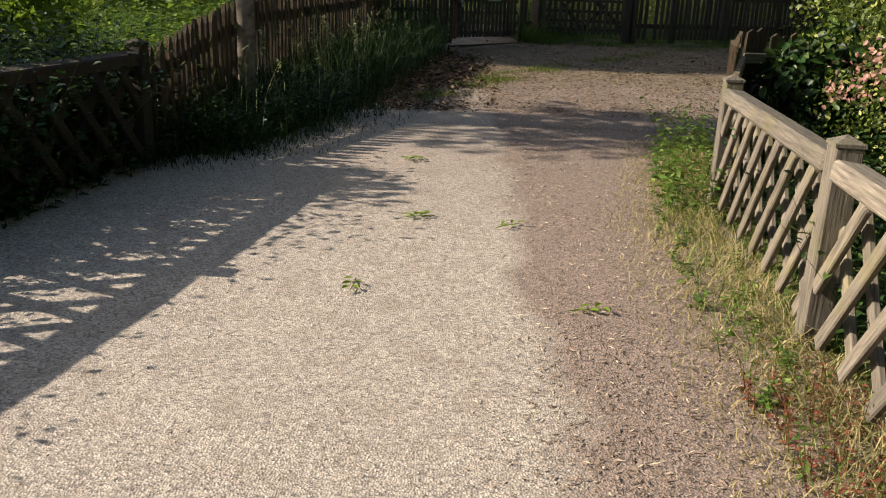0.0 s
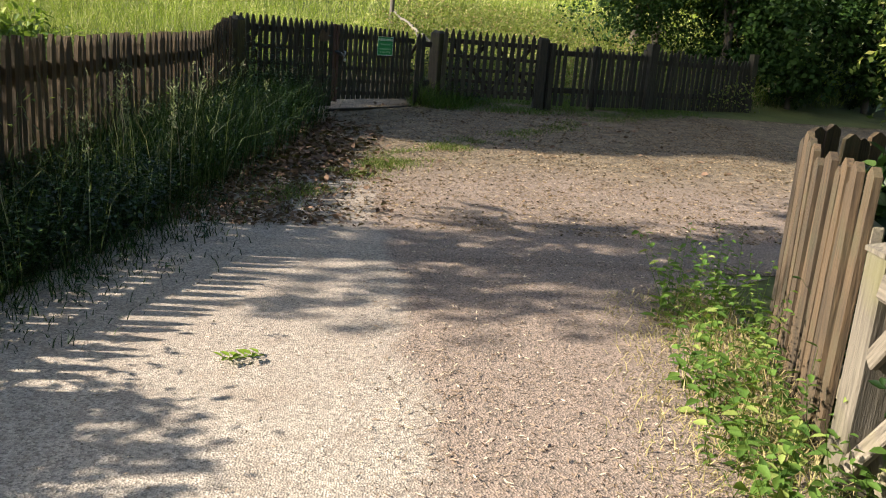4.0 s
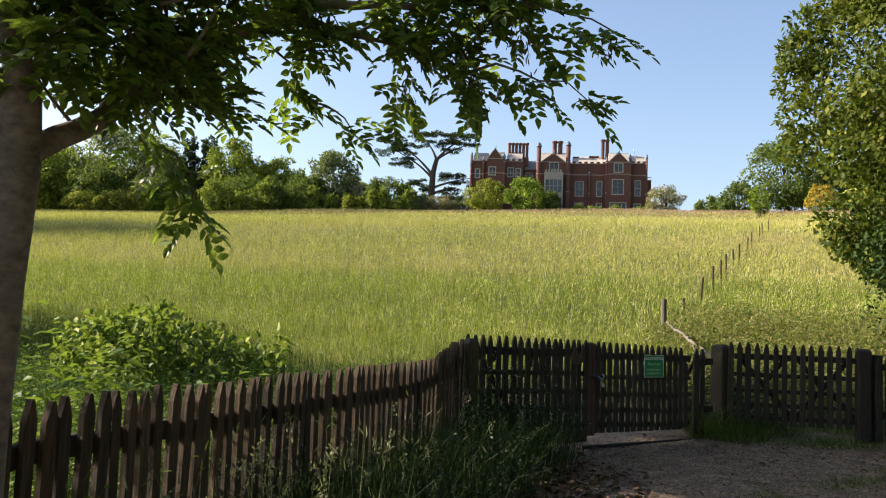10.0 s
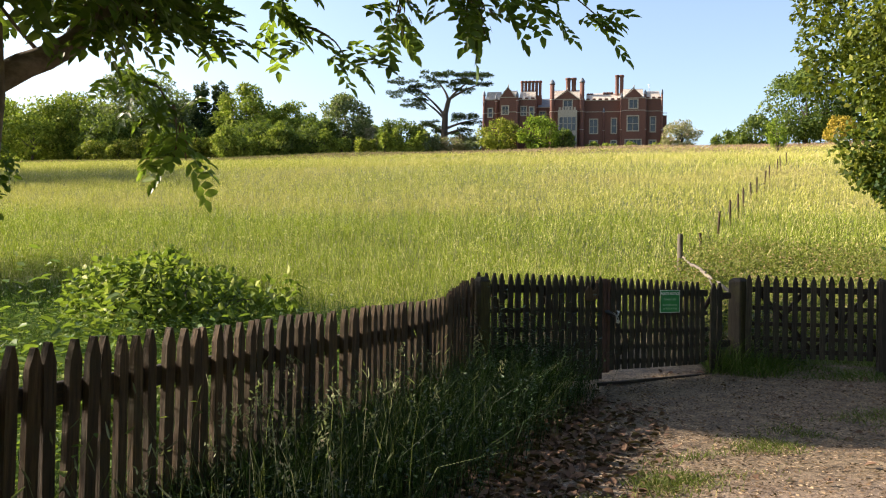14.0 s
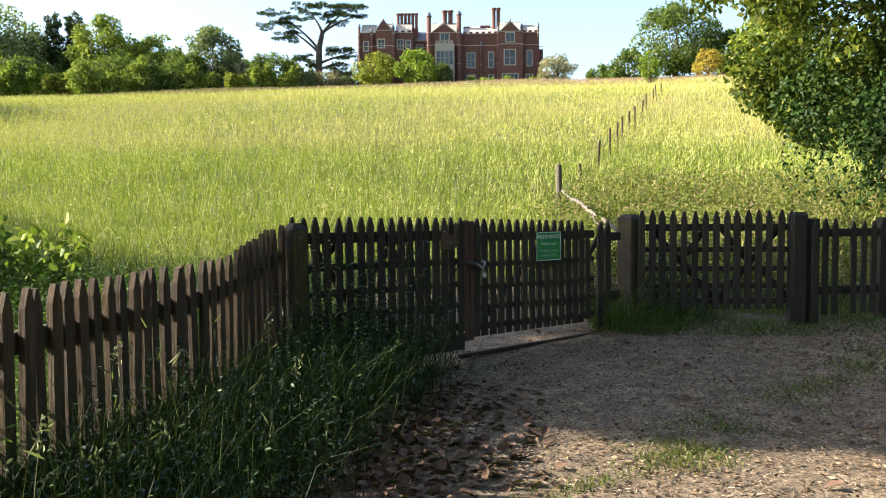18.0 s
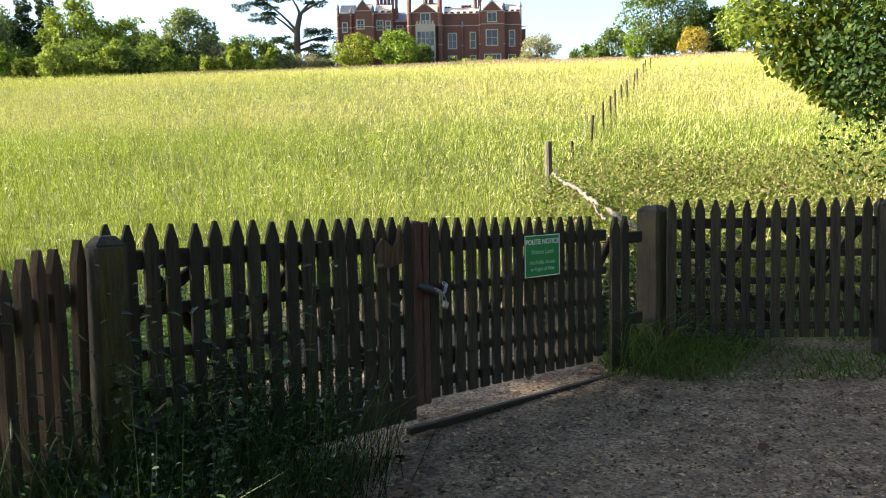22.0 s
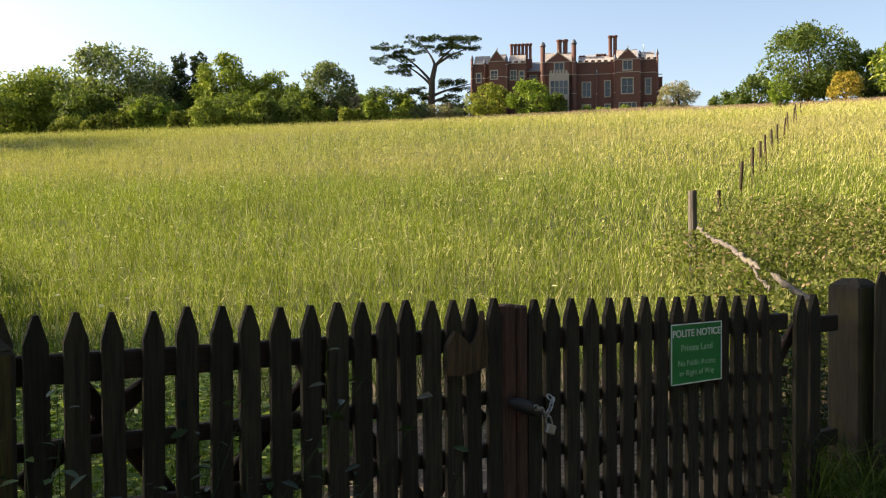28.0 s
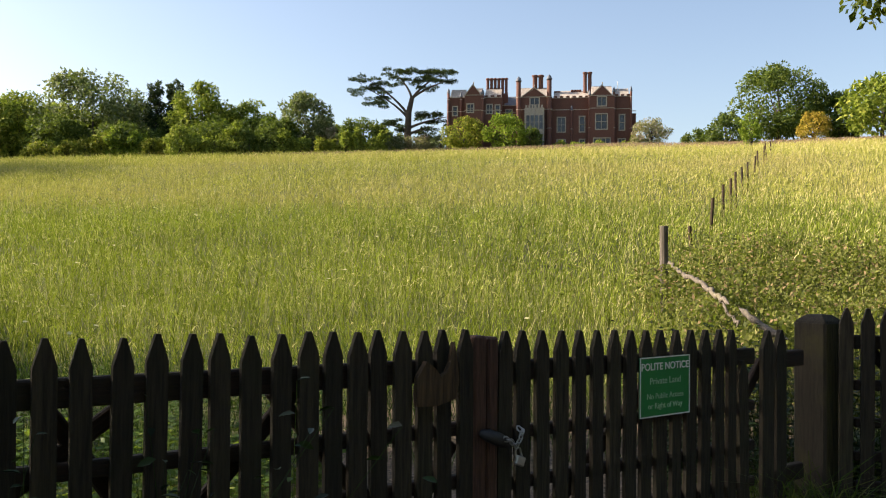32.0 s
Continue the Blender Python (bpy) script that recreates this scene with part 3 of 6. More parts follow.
dark_fence = thing("picket_fence", along(IB, IC), "dark shaded picket fence under trees", "fence")
ln = math.dist(IB, IC)
for k in range(int(ln / 0.1)):
    add_picket(dark_fence, 0.08 + k * 0.1, 0.05, 1.09 + rf.uniform(-0.03, 0.03) - 0.05 * k * 0.1, -0.03, 1.2)
for z in (0.85, 0.3):
    rail(dark_fence, 0, z, ln, z, 0.0)
post(dark_fence, 0.0, -0.02, -0.3, 1.16, 0.17, None)
post(dark_fence, ln, -0.02, -0.3, 1.12, 0.13, None)


def lattice_fence(name, pts, top, label, material, material_x, lean=1, far_side=0.05):
    """Posts with a heavy top rail over crossed slats, along a run of posts."""
    for p, q in zip(pts, pts[1:]):
        th = thing("lattice_fence", along(p, q), label, "fence", name)
        ln = math.dist(p, q)
        post(th, 0.0, 0.0, -0.3, top + 0.04, 0.115, "cap", material)
        if q == pts[-1]:
            post(th, ln, 0.0, -0.3, top + 0.04, 0.115, "cap", material)
        m = Matrix.Translation((0, 0, top - 0.05)) @ Euler((radians(8), 0, 0)).to_matrix().to_4x4()
        part("top_rail", boxed(0.06, ln - 0.06, -0.065, 0.065, -0.045, 0.045, bevel=0.012), material_x, th, m=m)
        run = 0.52
        s = -run + 0.15
        while s < ln - 0.1:
            for sgn, y in ((lean, 0.035), (-lean, -0.03)):
                a, b = (s, s + run) if sgn > 0 else (s + run, s)
                z0, z1 = 0.10, top - 0.09
                lo, hi = 0.06, ln - 0.06
                pa, pb = [a, z0], [b, z1]
                for P, Q in ((pa, pb), (pb, pa)):
                    for lim in (lo, hi):
                        if (P[0] < lo and lim == lo) or (P[0] > hi and lim == hi):
                            k = (lim - P[0]) / (Q[0] - P[0]) if Q[0] != P[0] else 0
                            P[1] += (Q[1] - P[1]) * k
                            P[0] = lim
                if abs(pa[0] - pb[0]) > 0.08:
                    rail(th, pa[0], pa[1], pb[0], pb[1], y, 0.03, 0.066, material_x, "slat")
            s += 0.295
    return


RPOSTS = [(1.36, 0.95), (1.48, 2.2), (1.61, 3.43), (1.84, 5.63)]
lattice_fence("sunlit lattice fence", RPOSTS, 0.845, "pale wooden lattice fence among verge weeds", WOOD_PALE, WOOD_PALE_X, -1)
# same lattice on the shaded side, shade put into the darker wood tone
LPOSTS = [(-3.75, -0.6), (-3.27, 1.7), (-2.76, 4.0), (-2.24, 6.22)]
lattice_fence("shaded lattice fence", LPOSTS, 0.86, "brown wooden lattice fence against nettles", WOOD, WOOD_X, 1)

# tall rough pales past the lattice fence, turning away at the corner
for p, q, n in (((1.88, 5.86), (2.34, 7.15), 12), ((2.38, 7.2), (4.1, 7.75), 15)):
    th = thing("picket_fence", along(p, q), "rough pale split-board fence in nettles", "fence")
    ln = math.dist(p, q)
    for k in range(n):
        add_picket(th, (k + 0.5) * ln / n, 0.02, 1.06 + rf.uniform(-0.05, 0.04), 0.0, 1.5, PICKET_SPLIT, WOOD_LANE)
    for z in (0.85, 0.3):
        rail(th, 0, z, ln, z, -0.045, material=WOOD_PALE_X)
th = thing("fence_post", pose(4.45, 8.35, gzf(4.45, 8.35)), "tall pale split fence post in the hedge", "fence post")
part("post", boxed(-0.08, 0.08, -0.07, 0.07, -0.3, 1.55, bevel=0.02), WOOD_PALE, th)


# ---- field fence posts, notice, chain ----
def blob(center, radius, seed, n=1, squash=(1, 1, 1)):
    bm = bmesh.new()
    bmesh.ops.create_icosphere(bm, subdivisions=2, radius=radius)
    for v in bm.verts:
        v.co *= 1 + 0.25 * noise.noise(v.co * (2.0 / radius) + Vector((seed, 0, 0)))
        v.co = Vector(v.co[k] * squash[k] for k in range(3)) + Vector(center)
    return bm


def field_post(x, y, h, r, tilt, label):
    z = gzf(x, y)
    th = thing("fence_post", pose(x, y, z, tilt[0], tilt[1], 0), label, "fence post", "posts of the field fence")
    v, f = tube([(0, 0, -0.3), (0, 0, h * 0.5), (0.004, 0, h - 0.02), (0.004, 0, h)], [r, r * 1.02, r * 0.98, r * 0.85], 10)
    bm = bmesh.new()
    bvs = [bm.verts.new(c) for c in v]
    for q4 in f:
        bm.faces.new([bvs[k] for k in q4])
    bm.faces.new(bvs[-10:])
    part("post", bm, WOOD_PALE if h == 1.17 else WOOD_LANE, th)
    return th


FP = [(1.24 + 0.2145 * (y - 23.5), y) for y in (23.5, 26.4, 29.1, 31.9, 34.1, 35.8, 38.5, 40.7, 44.2, 47.4, 52.3, 55.6, 61.0)]
for k, (x, y) in enumerate(FP):
    field_post(x, y, 1.17 if k == 0 else (0.80 if k == 1 else rf.uniform(0.90, 1.0)), 0.056 if k == 0 else 0.031, (rf.uniform(-3, 3), rf.uniform(-4, 4)), "thick round grey fence post in long grass" if k == 0 else "thin round grey fence post in long grass")
wires = thing("wire_fence", pose(0, 0, 0), "thin rusty fence wires strung between posts", "wire fence")
IRON = surface("rusty iron", (0.06, 0.045, 0.035), (0.16, 0.13, 0.11), 40, 6, 0.7, 0.3, metal=0.5)
for h in (0.84, 0.66):
    pts = [(x, y, gzf(x, y) + h) for x, y in FP[1:]]
    v, f = tube(pts, [0.003] * len(pts), 5)
    piece("wire", np_mesh("wire", v, f), IRON, wires)
for a, b, r in (((1.27, 23.35, 1.74), (1.36, 22.3, 1.62), 0.024), ((1.34, 22.4, 1.63), (1.49, 20.9, 1.47), 0.034), ((1.48, 21.0, 1.48), (1.56, 20.1, 1.37), 0.026), ((1.60, 19.7, 1.33), (1.74, 18.5, 1.17), 0.026), ((1.52, 20.4, 1.42), (1.62, 19.9, 1.18), 0.016)):
    th = thing("fallen_rail", pose(*a), "pale broken split rail lying on brambles", "wooden rail", "broken rails in the brambles")
    d = Vector(b) - Vector(a)
    ks = np.linspace(0, 1, 13)
    v, f = tube([tuple(d * k + Vector((rf.uniform(-0.02, 0.02), 0, rf.uniform(-0.02, 0.02)))) for k in ks], [r * (rf.uniform(0.55, 1.2) if 0 < k < 1 else 0.15) for k in ks], 6)
    piece("rail", np_mesh("rail", v, f), WOOD_PALE, th)

GREEN = surface("green sign enamel", (0.012, 0.20, 0.05), (0.018, 0.24, 0.065), 8, 2, 0.35, 0.02, spread=0.0)
WHITE = surface("white sign print", (0.72, 0.74, 0.70), (0.80, 0.82, 0.78), 8, 2, 0.5, 0.02, spread=0.0)
sign = thing("notice_sign", gate_pose(2.44, -0.058), "green enamel notice with white border and lettering on the gate", "sign")
part("plate", boxed(0, 0.335, -0.006, 0.0, 1.012, 1.278, bevel=0.001), GREEN, sign)
bm = bmesh.new()
for d4 in ((0.0, 0.335, 1.273, 1.278), (0.0, 0.335, 1.012, 1.017), (0.0, 0.005, 1.017, 1.273), (0.330, 0.335, 1.017, 1.273)):
    box(bm, d4[0], d4[1], -0.0085, -0.0062, d4[2], d4[3])
part("border", bm, WHITE, sign, "thin white border")


def lettering(text, x, z, size, parent, y=-0.0075, bold=0.0, ink=None):
    cu = bpy.data.curves.new("lettering", "FONT")
    cu.body, cu.size, cu.align_x, cu.align_y, cu.extrude, cu.offset = text, size, "CENTER", "CENTER", 0.0008, bold
    ob = new("lettering", cu)
    ob.parent, ob.matrix_basis = parent, pose(x, y, z, 90, 0, 0)
    cu.materials.append(ink or WHITE)
    return ob


# lower lines dimmed in colour for the shade on the gate
DIM_PRINT = surface("pale green print dimmed for shade", (0.30, 0.52, 0.34), (0.38, 0.60, 0.42), 8, 2, 0.5, 0.02, spread=0.0)
lettering("POLITE NOTICE", 0.1675, 1.234, 0.045, sign, bold=0.0008)
lettering("Private Land", 0.1675, 1.170, 0.042, sign, ink=DIM_PRINT)
lettering("No Public Access", 0.1675, 1.103, 0.035, sign, ink=DIM_PRINT)
lettering("or Right of Way", 0.1675, 1.060, 0.035, sign, ink=DIM_PRINT)

STEEL = surface("dull galvanised steel", (0.35, 0.35, 0.34), (0.55, 0.55, 0.53), 30, 6, 0.4, 0.1, metal=0.9, spread=0.05)
BLACK = surface("black rubber", (0.012, 0.012, 0.013), (0.03, 0.03, 0.03), 30, 6, 0.6, 0.1)
chain = thing("chain", gate_pose(1.645, -0.09), "steel chain and padlock round the gate stiles", "chain")
v, f = tube([(-0.088, 0.02, 1.045), (-0.075, -0.004, 1.04), (-0.03, -0.012, 1.022), (0.012, -0.008, 1.0), (0.022, -0.004, 0.995)], [0.014, 0.024, 0.026, 0.021, 0.012], 10)
piece("sleeve", np_mesh("sleeve", v, f), BLACK, chain, label="short black rubber sleeve")
CHAIN_RUNS = [[(-0.012, -0.032, 1.024), (0.018, -0.03, 1.012), (0.047, -0.024, 0.985)], [(0.047, -0.024, 0.985), (0.072, -0.018, 1.008), (0.094, -0.006, 1.034), (0.088, 0.012, 1.052)]]
ang = np.linspace(0, 2 * np.pi, 9)
for run, count in ((CHAIN_RUNS[0], 4), (CHAIN_RUNS[1], 5)):
    for k in range(count):
        u = (k + 0.3) / count * (len(run) - 1)
        i0 = min(int(u), len(run) - 2)
        c = Vector(run[i0]).lerp(Vector(run[i0 + 1]), u - i0)
        d = (Vector(run[i0 + 1]) - Vector(run[i0])).normalized()
        o = Vector((0, 1, 0)) if k % 2 else d.cross(Vector((0, 1, 0))).normalized()
        v, f = tube([tuple(c + d * 0.016 * math.cos(t) + o * 0.0095 * math.sin(t)) for t in ang], [0.0032] * 9, 5)
        piece("link", np_mesh("link", v, f), STEEL, chain)
part("padlock_body", boxed(-0.023, 0.023, -0.010, 0.010, -0.019, 0.019, bevel=0.005, m=pose(0.068, -0.022, 0.930, 0, 22, 0)), STEEL, chain, "silver padlock")
v, f = tube([(0.050, -0.022, 0.945), (0.046, -0.022, 0.968), (0.053, -0.022, 0.984), (0.068, -0.022, 0.978), (0.078, -0.022, 0.948)], [0.0042] * 5, 6)
piece("shackle", np_mesh("shackle", v, f), STEEL, chain)

# ---- trees ----
def limb(p0, p1, sag, r0, r1, rng, n=7, wob=0.06):
    """Points and radii from p0 to p1, bowed by sag."""
    p0, p1 = np.asarray(p0, float), np.asarray(p1, float)
    t = np.linspace(0, 1, n)
    P = p0 + (p1 - p0) * t[:, None]
    P[:, 2] += sag * np.sin(np.pi * t)
    ln = np.linalg.norm(p1 - p0)
    P[1:-1] += rng.normal(0, wob * ln * 0.3, (n - 2, 3))
    return P, r0 + (r1 - r0) * t ** 0.8


def compound_leaves(P, D, rng, rachis=0.20, pairs=5, leaflet=(0.066, 0.034)):
    """Ash leaves: leaflets in pairs along a drooping stalk. P bases, D stalk directions."""
    n = len(P)
    D = unit(D)
    Z = np.array([[0, 0, 1.0]])
    S = unit(np.cross(D, Z) + rng.normal(0, 0.25, (n, 3)))
    U = unit(np.cross(S, D))
    out = []
    R = rachis * rng.uniform(0.75, 1.2, n)[:, None]
    for k in range(pairs):
        t = 0.3 + 0.62 * k / (pairs - 1)
        base = P + D * R * t - Z * R * 0.22 * t * t
        for sg in (-1, 1):
            d = D * 0.55 + S * sg * 0.85 - Z * 0.12 + rng.normal(0, 0.14, (n, 3))
            out.append(leaf_quads(base, d, U + rng.normal(0, 0.25, (n, 3)), leaflet[0] * rng.uniform(0.75, 1.15, n), leaflet[1] * rng.uniform(0.8, 1.2, n)))
    tip = P + D * R - Z * R * 0.22
    out.append(leaf_quads(tip, D - Z * 0.4 + rng.normal(0, 0.1, (n, 3)), U, leaflet[0] * 1.05, leaflet[1]))
    return joined(out)


def ash_tree():
    rng = np.random.default_rng(21)
    bx, by = -1.94, 8.24
    z0 = gzf(bx, by)
    th = thing("ash_tree", pose(bx, by, z0), "young ash with smooth grey-brown trunk and hanging seed keys", "tree")
    wood = [tube([(0, 0, -0.2), (-0.01, 0, 0.05), (0.0, 0.0, 0.5), (0.0, 0.01, 1.0), (0.015, 0.02, 1.6), (0.03, 0.03, 2.05), (0.03, 0.04, 2.3)], [0.14, 0.102, 0.092, 0.087, 0.085, 0.092, 0.07], 14)]
    mains = [((0.03, 0.04, 2.1), (-0.07, 0.04, 3.1), (-0.30, 0.2, 5.8), 0.068, 0.02),
             ((-0.02, 0.04, 2.5), (0.12, 0.08, 3.3), (0.45, 0.25, 5.4), 0.046, 0.015),
             ((0.03, 0.04, 2.02), (0.16, 0.36, 2.32), (0.41, 0.76, 2.69), 0.056, 0.036),
             ((0.41, 0.76, 2.69), (0.72, 1.06, 3.0), (1.28, 1.26, 3.05), 0.034, 0.02),
             ((1.28, 1.26, 3.05), (1.5, 1.30, 3.10), (1.72, 1.34, 3.05), 0.017, 0.006),
             ((0.60, 0.95, 2.90), (1.1, 1.20, 2.88), (1.52, 1.26, 2.72), 0.015, 0.005),
             ((0.05, 0.0, 2.1), (-0.6, -0.1, 2.6), (-1.7, -0.3, 3.3), 0.05, 0.012),
             ((0.0, 0.0, 1.95), (-0.9, 0.1, 2.1), (-2.0, 0.4, 2.1), 0.034, 0.012),
             ((0.0, 0.05, 2.1), (-1.0, 0.6, 2.4), (-2.2, 1.2, 2.4), 0.034, 0.012),
             ((0.0, 0.0, 2.1), (-1.0, -0.4, 2.3), (-2.3, -0.8, 2.4), 0.034, 0.012),
             ((0.0, 0.08, 3.2), (-0.5, 0.9, 3.6), (-1.2, 2.0, 4.2), 0.04, 0.012),
             ((0.0, 0.08, 3.2), (0.5, -0.6, 3.7), (1.1, -1.6, 4.1), 0.035, 0.012),
             ((0.0, 0.12, 3.0), (0.8, 0.7, 3.4), (1.65, 1.2, 3.75), 0.035, 0.012),
             ((-0.1, 0.1, 4.0), (-0.9, -0.5, 4.5), (-1.9, -1.0, 4.9), 0.03, 0.01),
             ((0.3, 0.2, 4.4), (0.6, 1.0, 4.9), (0.9, 2.0, 5.2), 0.025, 0.01)]
    twig_list = []
    for a, b, c, r0, r1 in mains:
        a, b, c = map(np.array, (a, b, c))
        t = np.linspace(0, 1, 9)[:, None]
        P = (1 - t) ** 2 * a + 2 * t * (1 - t) * (2 * b - (a + c) / 2) + t ** 2 * c
        P[1:-1] += rng.normal(0, 0.02, (7, 3))
        wood.append(tube(P, r0 + (r1 - r0) * np.linspace(0, 1, 9), 8))
        ln = np.linalg.norm(c - a)
        fine = a[0] > 0.3 and c[2] < 3.2
        for k in range(int(4 + ln * (9 if fine else 3.0))):
            u = rng.uniform(0.15 if fine else 0.25, 1.0)
            p = P[int(u * 8)]
            d = unit(c - a) * 0.6 + rng.normal(0, 0.55, 3) + np.array([0, 0, 0.02 if fine else 0.22])
            twig_list.append((p, unit(d), rng.uniform(0.10, 0.32) if fine else rng.uniform(0.4, 0.9)))
        twig_list.append((c, unit(c - b), 0.6))
    # hanging twigs over the fence and lane
    hung = (((-0.05, 0.92, 2.50), (0.12, 0.02, -0.28), 0.34), ((0.05, 0.96, 2.26), (0.17, 0.0, -0.12), 0.26), ((0.24, 0.96, 2.14), (0.06, 0.0, -0.3), 0.14), ((0.55, 1.1, 2.8), (0.15, 0.16, -0.26), 0.3), ((0.70, 1.26, 2.55), (0.29, 0.0, -0.15), 0.3), ((1.2, 1.26, 3.0), (-0.02, 0.02, -0.5), 0.42), ((1.5, 1.26, 2.74), (0.12, 0.0, -0.2), 0.2), ((1.68, 1.34, 3.04), (0.12, 0.0, -0.12), 0.25))
    twig_list += [(np.array(p), unit(np.array(d)), ln) for p, d, ln in hung]
    for k in range(38):
        p = np.array([rng.uniform(-0.1, 0.45), rng.uniform(0.0, 0.6), rng.uniform(2.35, 3.1)])
        twig_list.append((p, unit(np.array([rng.normal(0.1, 0.5), rng.normal(-0.1, 0.5), rng.normal(-0.1, 0.4)])), rng.uniform(0.15, 0.4)))
    for k in range(34):
        p = np.array([rng.uniform(-0.1, 0.9), rng.uniform(0.0, 0.9), rng.uniform(2.5, 3.25)])
        twig_list.append((p, unit(np.array([rng.normal(0.25, 0.5), rng.normal(-0.1, 0.5), rng.normal(0.15, 0.4)])), rng.uniform(0.25, 0.5)))
    LP, LD, KEYS = [], [], []
    for i, (p, d, ln) in enumerate(twig_list):
        drop = (2.45 if p[0] < 0.9 else 2.6) - (p[2] + d[2] * ln)
        if drop > 0 and p[0] > -0.7 and not any(np.allclose(p, h[0]) for h in hung):
            d = unit(d + np.array([0, 0, drop / ln]))
        end = p + d * ln
        P, R = limb(p, end, 0.08, 0.009, 0.003, rng, 6, 0.12)
        wood.append(tube(P, R, 5))
        n = int((6 + 10 * ln) * (0.6 if p[0] < -0.7 else 1.0))
        for k in range(n):
            u = rng.uniform(0.15, 1.0)
            q = P[0] + (P[-1] - P[0]) * u + rng.normal(0, 0.02, 3)
            LP.append(q)
            LD.append(d * 0.6 + rng.normal(0, 0.5, 3) * [1, 1, 0.6] + np.array([0, 0, -0.02]))
        if rng.random() < 0.16:
            KEYS.append(P[4])
    for kp in ((1.50, 1.26, 2.76), (1.58, 1.28, 2.68), (1.2, 1.26, 2.72), (1.45, 1.3, 2.98), (1.55, 1.3, 3.02), (1.72, 1.36, 3.0), (0.27, 0.96, 2.1)):
        KEYS.append(np.array(kp))
    # fuller upper crown above the view, added to block skylight
    for k in range(1200):
        d = unit(rng.normal(0, 1, 3))
        q = np.array([-0.1, 0.1, 6.3]) + d * np.array([2.6, 2.4, 1.55]) * rng.uniform(0.35, 1.0)
        LP.append(q)
        LD.append(rng.normal(0, 0.6, 3) + d * 0.5)
    v, f = joined(wood)
    piece("trunk", np_mesh("trunk", v, f), BARK, th, smooth=True)
    v, f = compound_leaves(np.array(LP), np.array(LD), rng)
    tagged(piece("crown", np_mesh("crown", v, f), ASH_LEAF, th, label="glossy dark green pinnate leaves"), kind="stuff")
    KP, KD = [], []
    for c in KEYS:
        for k in range(26):
            KP.append(c + rng.normal(0, 0.035, 3) - np.array([0, 0, rng.uniform(0, 0.13)]))
            KD.append(np.array([rng.normal(0, 0.25), rng.normal(0, 0.25), -1]))
    v, f = leaf_quads(np.array(KP), np.array(KD), rng.normal(0, 1, (len(KP), 3)), 0.045, 0.009, 0.1)
    tagged(piece("seed_keys", np_mesh("seed_keys", v, f), LITTER, th, label="brown bunches of ash keys"), kind="stuff")


ash_tree()


def crown_points(lobes, n, rng, fill=0.35):
    """Points scattered over and inside ellipsoid lobes, with outward directions."""
    L = np.array(lobes, float)
    area = (L[:, 3] * L[:, 4]) + 1e-6
    pick = rng.choice(len(L), n, p=area / area.sum())
    d = unit(rng.normal(0, 1, (n, 3)))
    rad = 1 - fill * rng.random(n) ** 1.5
    rad *= 1 + 0.18 * np.sin(d[:, 0] * 5 + pick) * np.sin(d[:, 2] * 6 + pick * 2)
    P = L[pick, :3] + d * np.stack([L[pick, 3], L[pick, 3], L[pick, 4]], 1) * rad[:, None]
    return P, d


def simple_leaves(P, D, N, length, width):
    S = unit(np.cross(unit(D), N))
    n = len(P)
    D = unit(D)
    L, W = np.broadcast_to(length, n)[:, None], np.broadcast_to(width, n)[:, None]
    v = np.stack([P, P + D * L * 0.45 - S * W / 2, P + D * L, P + D * L * 0.55 + S * W / 2], 1)
    return v.reshape(-1, 3), np.arange(n)[:, None] * 4 + np.array([[0, 1, 2, 3]])


def far_leaves(P, D, N, length, width):
    """One triangle a leaf clump, for trees far off."""
    S = unit(np.cross(unit(D), N))
    n = len(P)
    D = unit(D)
    L, W = np.broadcast_to(length, n)[:, None], np.broadcast_to(width, n)[:, None]
    v = np.stack([P - S * W * 0.55, P + D * L, P + D * L * 0.2 + S * W * 0.6], 1)
    return v.reshape(-1, 3), np.arange(n)[:, None] * 3 + np.array([[0, 1, 2]])


